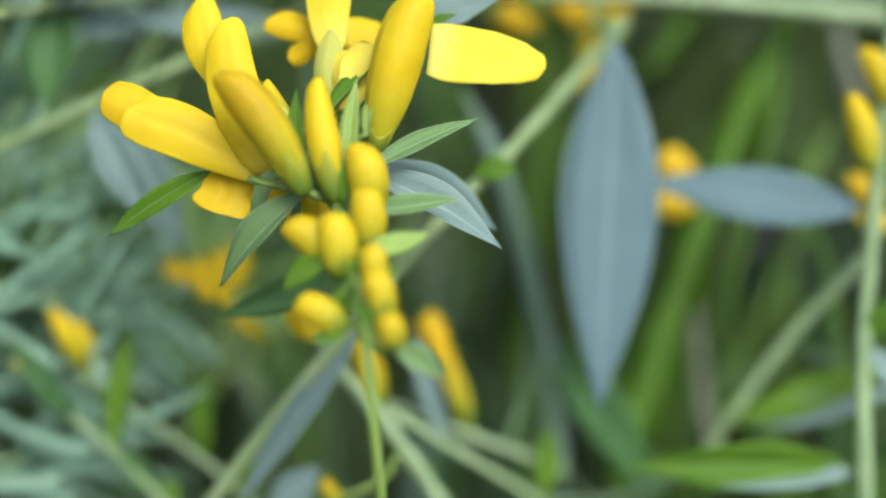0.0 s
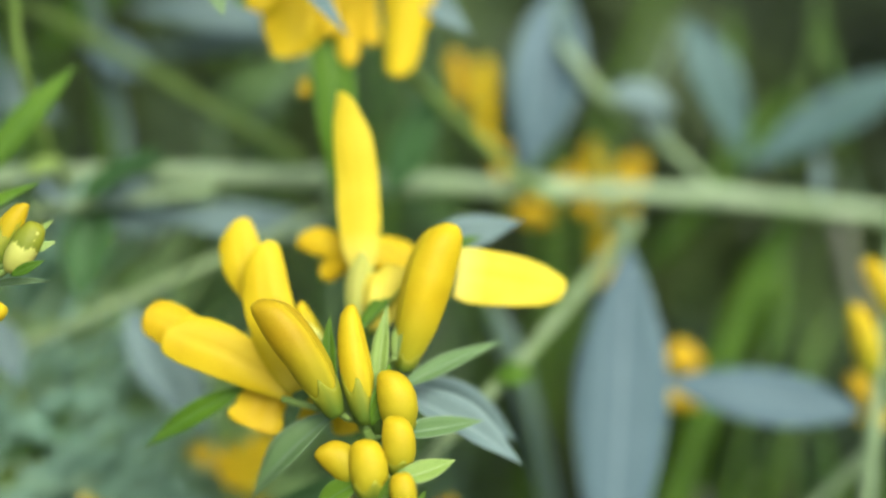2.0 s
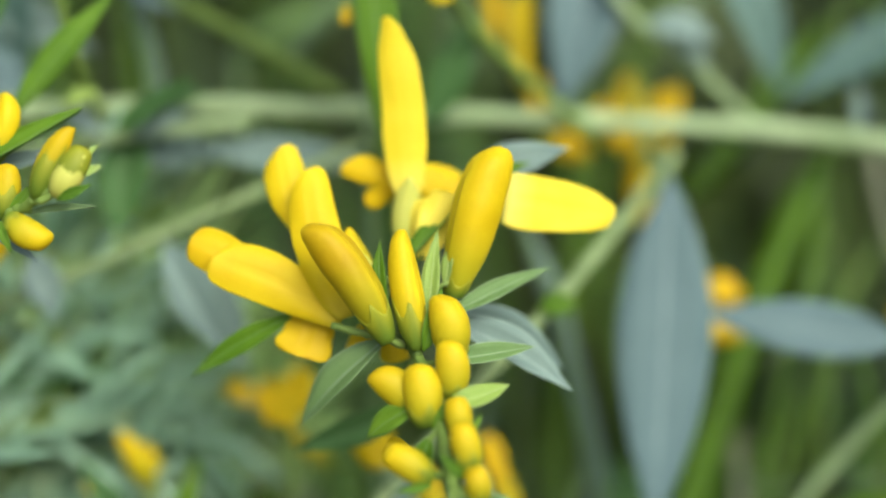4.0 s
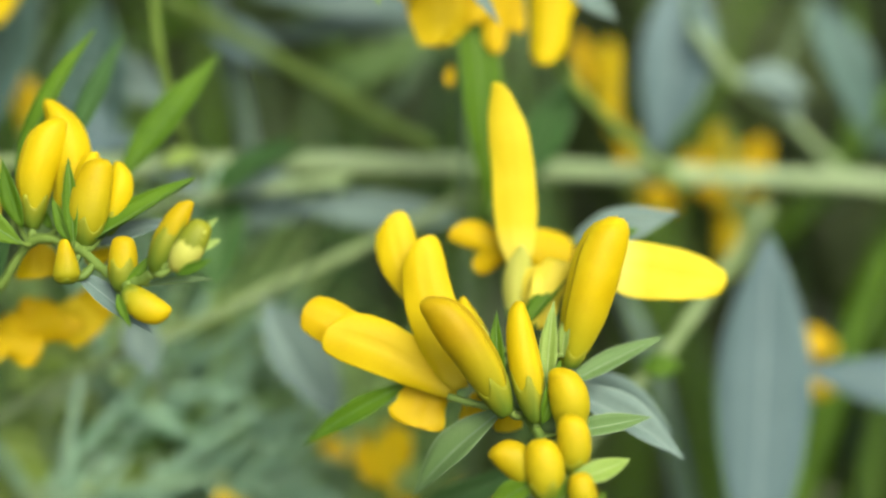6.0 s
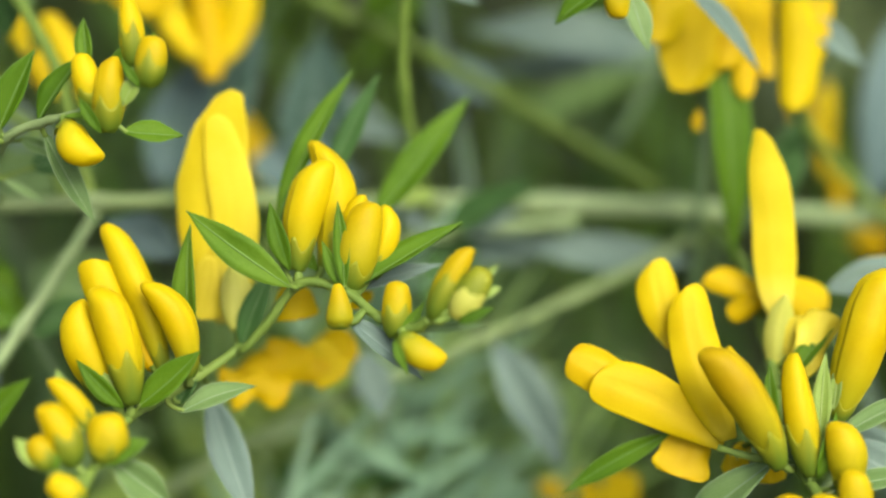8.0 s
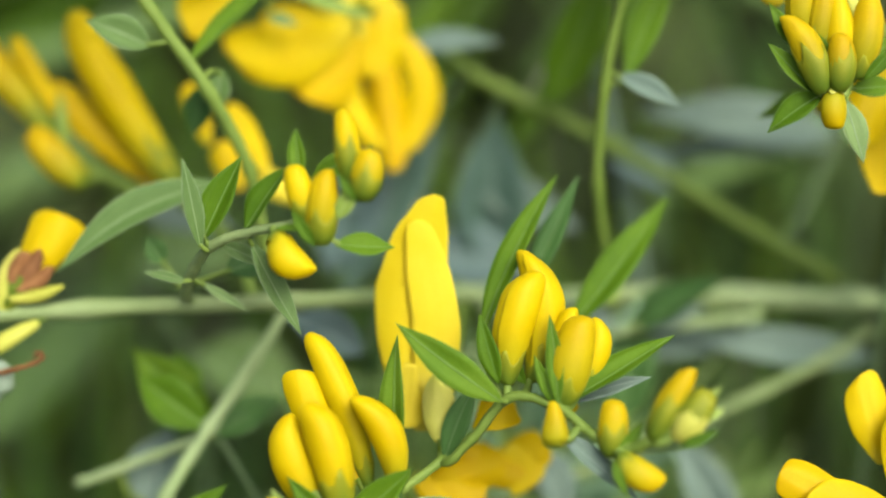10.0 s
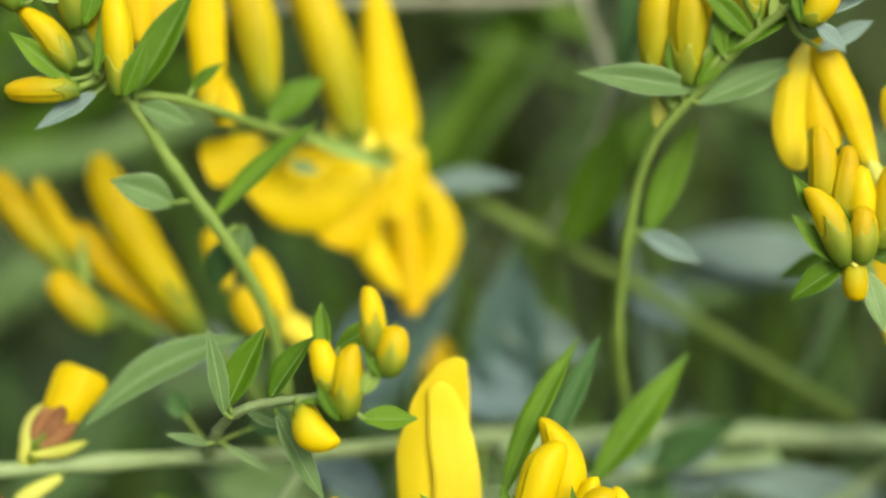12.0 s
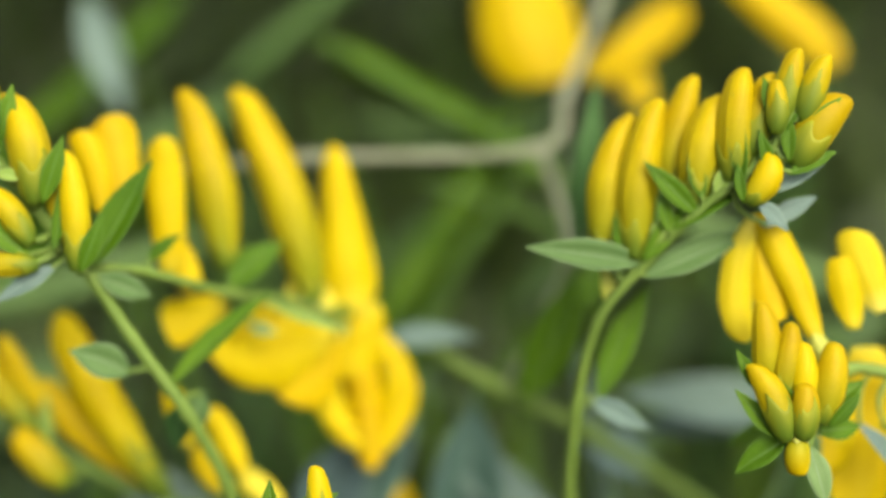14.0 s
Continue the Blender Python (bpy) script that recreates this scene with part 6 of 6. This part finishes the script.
s = thing("herb_plant", "leafy grey-green herb in soft light behind the flowers", "plant")
stem(s, 0.6, 0.4, stem_mat, (-24.8, -24.42, 18), (-25.32, -14.41, 15), (-25.83, -7.1, 12), (-25.99, -1.5, 10))
leaf(s, (-25.71, -6.56, 11), (-31.58, -4.01, 8), 4.05, 10, "y")
leaf(s, (-25.8, -4.22, 10), (-19.96, -1.8, 8), 4.04, -10, "e")
leaf(s, (-25.61, -8.02, 12), (-30.47, -10.37, 9), 4.54, 0, "y")
leaf(s, (-25.52, -9.97, 13), (-18.38, -7.03, 10), 4.58, 0, "y")
leaf(s, (-25.42, -11.94, 14), (-18.51, -13.04, 11), 5.07, 15, "y")
leaf(s, (-25.2, -13.34, 14), (-31.29, -15.14, 11), 5.07, 0, "y")
leaf(s, (-26, -2.41, 10), (-27.94, 2.18, 8), 3.41, 0, "y")
settle(s, shade_stem)

s = thing("herb_plant", "leafy pale green herb in soft light behind the flowers", "plant")
stem(s, 0.6, 0.4, stem_mat, (-36.05, -23.12, 14), (-34.55, -13.55, 12), (-33.55, -5.13, 10))
leaf(s, (-33.78, -6.05, 10), (-40.7, -2.28, 8), 4.08, 10, "y")
leaf(s, (-33.64, -5.13, 10), (-26.27, -2.42, 8), 4.08, 0, "y")
leaf(s, (-34.19, -9.77, 11), (-26.06, -8.33, 9), 4.57, 0, "y")
leaf(s, (-34.54, -11.7, 12), (-40.9, -12.37, 10), 5.06, 0, "y")
leaf(s, (-34.79, -14.47, 12), (-25.84, -15.23, 10), 5.06, 0, "y")
settle(s, shade_stem)

s = thing("grass_plant", "thin green grass blade in the meadow", "grass")
blade(s, 1.09, LEAF["g"], (-41.27, 26.75, 12), (-37.76, 33.21, 12), (-34.68, 37.84, 12), (-32.27, 42.45, 12))
settle(s, shade_stem)

s = thing("grass_plant", "thin green grass blade in the meadow", "grass")
blade(s, 0.92, LEAF["g"], (-40.68, 41.2, 13), (-36.06, 39.78, 13), (-30.97, 37.96, 13), (-25.9, 36.7, 13))
settle(s, shade_stem)

s = thing("grass_plant", "thin green grass blade in the meadow", "grass")
blade(s, 1.11, LEAF["g"], (-48.34, 52.44, 14), (-43.64, 49.3, 14), (-38.49, 46.63, 14), (-34.75, 44.86, 14))
settle(s, shade_stem)

s = thing("herb_plant", "broad bright green herb leaves in soft light", "plant")
stem(s, 0.5, 0.4, stem_mat, (-39.8, -22.56, 10), (-38.37, -13.71, 8), (-37.43, -6.43, 6))
leaf(s, (-37.52, -7.3, 6), (-43.44, -3.59, 4), 5.22, 10, "y")
leaf(s, (-37.68, -9.05, 6), (-30.96, -4.62, 4), 5.22, -10, "y")
leaf(s, (-38.13, -11.36, 7), (-45.95, -10.57, 5), 5.70, 0, "y")
leaf(s, (-38.06, -12.25, 7), (-29.91, -12.53, 5), 5.70, 10, "y")
leaf(s, (-38.37, -13.71, 8), (-41.93, -16.88, 6), 5.30, 0, "y")
leaf(s, (-37.43, -6.43, 6), (-29.77, -1.66, 5), 4.37, 0, "y")
settle(s, shade_stem)

s = thing("grass_plant", "narrow fresh green grass blade in the meadow", "grass")
blade(s, 1.19, LEAF["g"], (22.55, -18.41, 10), (24.49, -9.34, 10), (26.87, -1.15, 10), (27.87, 5.24, 10))
settle(s, shade_stem)

s = thing("grass_plant", "narrow fresh green grass blade in the meadow", "grass")
blade(s, 0.93, LEAF["y"], (28.2, -18.86, 13), (28.76, -11.43, 13), (30.24, -4.92, 13), (33.13, 1.12, 13))
settle(s, shade_stem)

s = thing("grass_plant", "narrow fresh green grass blade in the meadow", "grass")
blade(s, 1.00, LEAF["g"], (31.88, -18.36, 9), (31.06, -12.04, 9), (29.32, -6.6, 9), (28.46, -2.97, 9))
settle(s, shade_stem)

s = thing("grass_plant", "narrow fresh green grass blade in the meadow", "grass")
blade(s, 1.13, LEAF["g"], (21.68, 7.82, 14), (23.64, 13.94, 14), (24.65, 19.61, 14), (24.26, 26.25, 14))
settle(s, shade_stem)

s = thing("grass_plant", "narrow fresh green grass blade in the meadow", "grass")
blade(s, 0.95, LEAF["y"], (29.01, 11.15, 15), (30.03, 16.85, 15), (31.53, 22.56, 15), (32.07, 27.34, 15))
settle(s, shade_stem)

s = thing("grass_plant", "narrow fresh green grass blade in the meadow", "grass")
blade(s, 1.02, LEAF["g"], (33.49, 11.79, 12), (33.1, 17.38, 12), (31.77, 22.06, 12), (30.89, 25.8, 12))
settle(s, shade_stem)

s = thing("grass_plant", "narrow fresh green grass blade in the meadow", "grass")
blade(s, 0.83, LEAF["g"], (-4.36, -18.45, 12), (-3.39, -12.01, 12), (-1.5, -6.48, 12), (0.4, -0.94, 12))
settle(s, shade_stem)

s = thing("shade_leaf", "dull blue-grey leaf behind the buds", "leaf")
leaf(s, (-45, 6.97, -6), (-50.49, 9.51, -6), 3, 0, "v")
settle(s, shade_stem)

s = thing("shade_leaf", "broad dark teal leaf hanging in the shade", "leaf")
leaf(s, (-40.32, 24.4, 3), (-47.03, 10.4, 3), 5, 0, "t")
settle(s, shade_stem)

s = thing("shade_leaf", "broad dark green leaf in the shade", "leaf")
leaf(s, (-55.33, 2.66, -7), (-60.79, 7.31, -7), 3.4, 10, "g")
settle(s, shade_stem)

s = thing("shade_leaf", "small dark green leaf beside a stem", "leaf")
leaf(s, (-55.49, 1.54, -8), (-51.46, 3.67, -8), 2, 0, "d")
settle(s, shade_stem)

s = thing("shade_leaf", "grey-green leaf hanging in soft light", "leaf")
leaf(s, (-22.11, 0.79, 2), (-17.64, -9.17, 2), 3.6, 0, "b")
settle(s, shade_stem)

s = thing("shade_leaf", "pale grey-green leaf in soft light", "leaf")
leaf(s, (-62.86, 18.29, 2), (-54.88, 15.38, 2), 3.6, 0, "b")
settle(s, shade_stem)

s = thing("shade_leaf", "soft green leaf in the shade", "leaf")
leaf(s, (-59.13, 5.68, 10), (-49.74, 2.13, 10), 5.4, 0, "e")
settle(s, shade_stem)

s = thing("shade_leaf", "soft green leaf in the shade", "leaf")
leaf(s, (-64.14, 12.45, 12), (-54.63, 13.85, 12), 5.4, 10, "e")
settle(s, shade_stem)

s = thing("shade_leaf", "soft green leaf in the shade", "leaf")
leaf(s, (-50.91, 0.39, 9), (-45.61, 3.95, 9), 4.4, 10, "e")
settle(s, shade_stem)

s = thing("shade_leaf", "dark green leaf lying level in the shade", "leaf")
leaf(s, (-38.92, -9.86, 3), (-26.25, -8.98, 3), 3.6, 20, "d")
settle(s, shade_stem)

s = thing("shade_leaf", "pale green leaf in soft light", "leaf")
leaf(s, (-56.49, -17.07, 8), (-46.79, -10.06, 8), 4.6, 0, "y")
settle(s, shade_stem)

s = thing("shade_leaf", "pale green leaf in soft light", "leaf")
leaf(s, (-52.78, -18.59, 9), (-42.13, -14.19, 9), 4.6, 0, "y")
settle(s, shade_stem)

s = thing("shade_leaf", "fresh green leaf in soft light", "leaf")
leaf(s, (-57.45, -9.82, 10), (-49.41, -6.71, 10), 4.4, 0, "e")
settle(s, shade_stem)

s = thing("shade_leaf", "pale green leaf in soft light", "leaf")
leaf(s, (-40.77, -4.43, 9), (-30.58, -6.68, 9), 4.4, 10, "y")
settle(s, shade_stem)

s = thing("shade_leaf", "fresh green leaf in soft light", "leaf")
leaf(s, (-48.07, -16.42, 12), (-53.47, -6.88, 12), 4.8, 0, "y")
settle(s, shade_stem)

s = thing("shade_leaf", "blue-grey leaf in the shade", "leaf")
leaf(s, (-38.38, 20.25, 4), (-29.26, 15.68, 4), 3.4, 0, "b")
settle(s, shade_stem)

s = thing("shade_leaf", "blue-grey leaf in the shade", "leaf")
leaf(s, (-28.13, 22.13, 3), (-21.24, 18.4, 3), 3, 0, "v")
settle(s, shade_stem)

s = thing("shade_leaf", "upright dark green leaf behind the buds", "leaf")
leaf(s, (-29.19, 35.57, -6), (-27.89, 48.04, -6), 2, 0, "d")
settle(s, shade_stem)

s = thing("grass_plant", "olive green grass blade in soft light", "grass")
blade(s, 2.6, LEAF["g"], (-35.45, 21.75, 20), (-27.92, 30.14, 20), (-21.32, 37.04, 20), (-15.23, 44.41, 20))
settle(s, shade_stem)

s = thing("grass_plant", "olive green grass blade in soft light", "grass")
blade(s, 2.4, LEAF["e"], (-27.99, 40.88, 22), (-19.14, 38.63, 22), (-10.28, 35.4, 22), (-1.42, 31.68, 22))
settle(s, shade_stem)

s = thing("grass_plant", "olive green grass blade in soft light", "grass")
blade(s, 3.4, LEAF["e"], (-83.94, 28.81, 26), (-74.86, 30.53, 26), (-67.82, 32.7, 26), (-59.8, 35.91, 26))
settle(s, shade_stem)

s = thing("grass_plant", "olive green grass blade in soft light", "grass")
blade(s, 2.2, LEAF["g"], (-44.3, 22.26, 24), (-40.5, 30.3, 24), (-37.69, 38.31, 24), (-35.91, 47.29, 24))
settle(s, shade_stem)

s = thing("grass_plant", "olive green grass blade in soft light", "grass")
blade(s, 3, LEAF["e"], (-21.12, 18.64, 26), (-13.66, 21.83, 26), (-6.23, 26.02, 26), (1.68, 30.72, 26))
settle(s, shade_stem)

s = thing("grass_plant", "olive green grass blade in soft light", "grass")
blade(s, 3, LEAF["g"], (-83.75, 39.54, 28), (-75.67, 45.86, 28), (-68.62, 52.14, 28), (-62.61, 58.4, 28))
settle(s, shade_stem)

s = thing("grass_plant", "olive green grass blade in soft light", "grass")
blade(s, 2.2, LEAF["m"], (-49.84, 27.14, 27), (-43.38, 34.41, 27), (-35.89, 41.18, 27), (-27.9, 47.97, 27))
settle(s, shade_stem)

s = thing("grass_plant", "olive green grass blade in soft light", "grass")
blade(s, 1.8, LEAF["e"], (-47.34, 47.2, 29), (-40.6, 45.54, 29), (-33.88, 44.8, 29), (-27.18, 44.64, 29))
settle(s, shade_stem)

s = thing("grass_plant", "olive green grass blade in soft light", "grass")
blade(s, 3.6, LEAF["m"], (-82.14, 39.32, 32), (-73.22, 41.62, 32), (-64.33, 44.96, 32), (-57.05, 49.33, 32))
settle(s, shade_stem)

s = thing("grass_plant", "olive green grass blade in soft light", "grass")
blade(s, 2.4, LEAF["m"], (-59.04, 50.24, 31), (-53.9, 54.53, 31), (-48.77, 59.34, 31), (-43.66, 64.67, 31))
settle(s, shade_stem)

s = thing("grass_plant", "olive green grass blade in soft light", "grass")
blade(s, 2, LEAF["m"], (-32.48, 29.43, 30), (-27.43, 35.76, 30), (-21.34, 41.6, 30), (-14.19, 46.42, 30))
settle(s, shade_stem)

s = thing("shade_leaf", "olive green leaf in soft shade below the stem", "leaf")
leaf(s, (-79.71, -3.12, 24), (-65.74, 11.29, 24), 5.85, 0, "m")
settle(s, shade_stem)
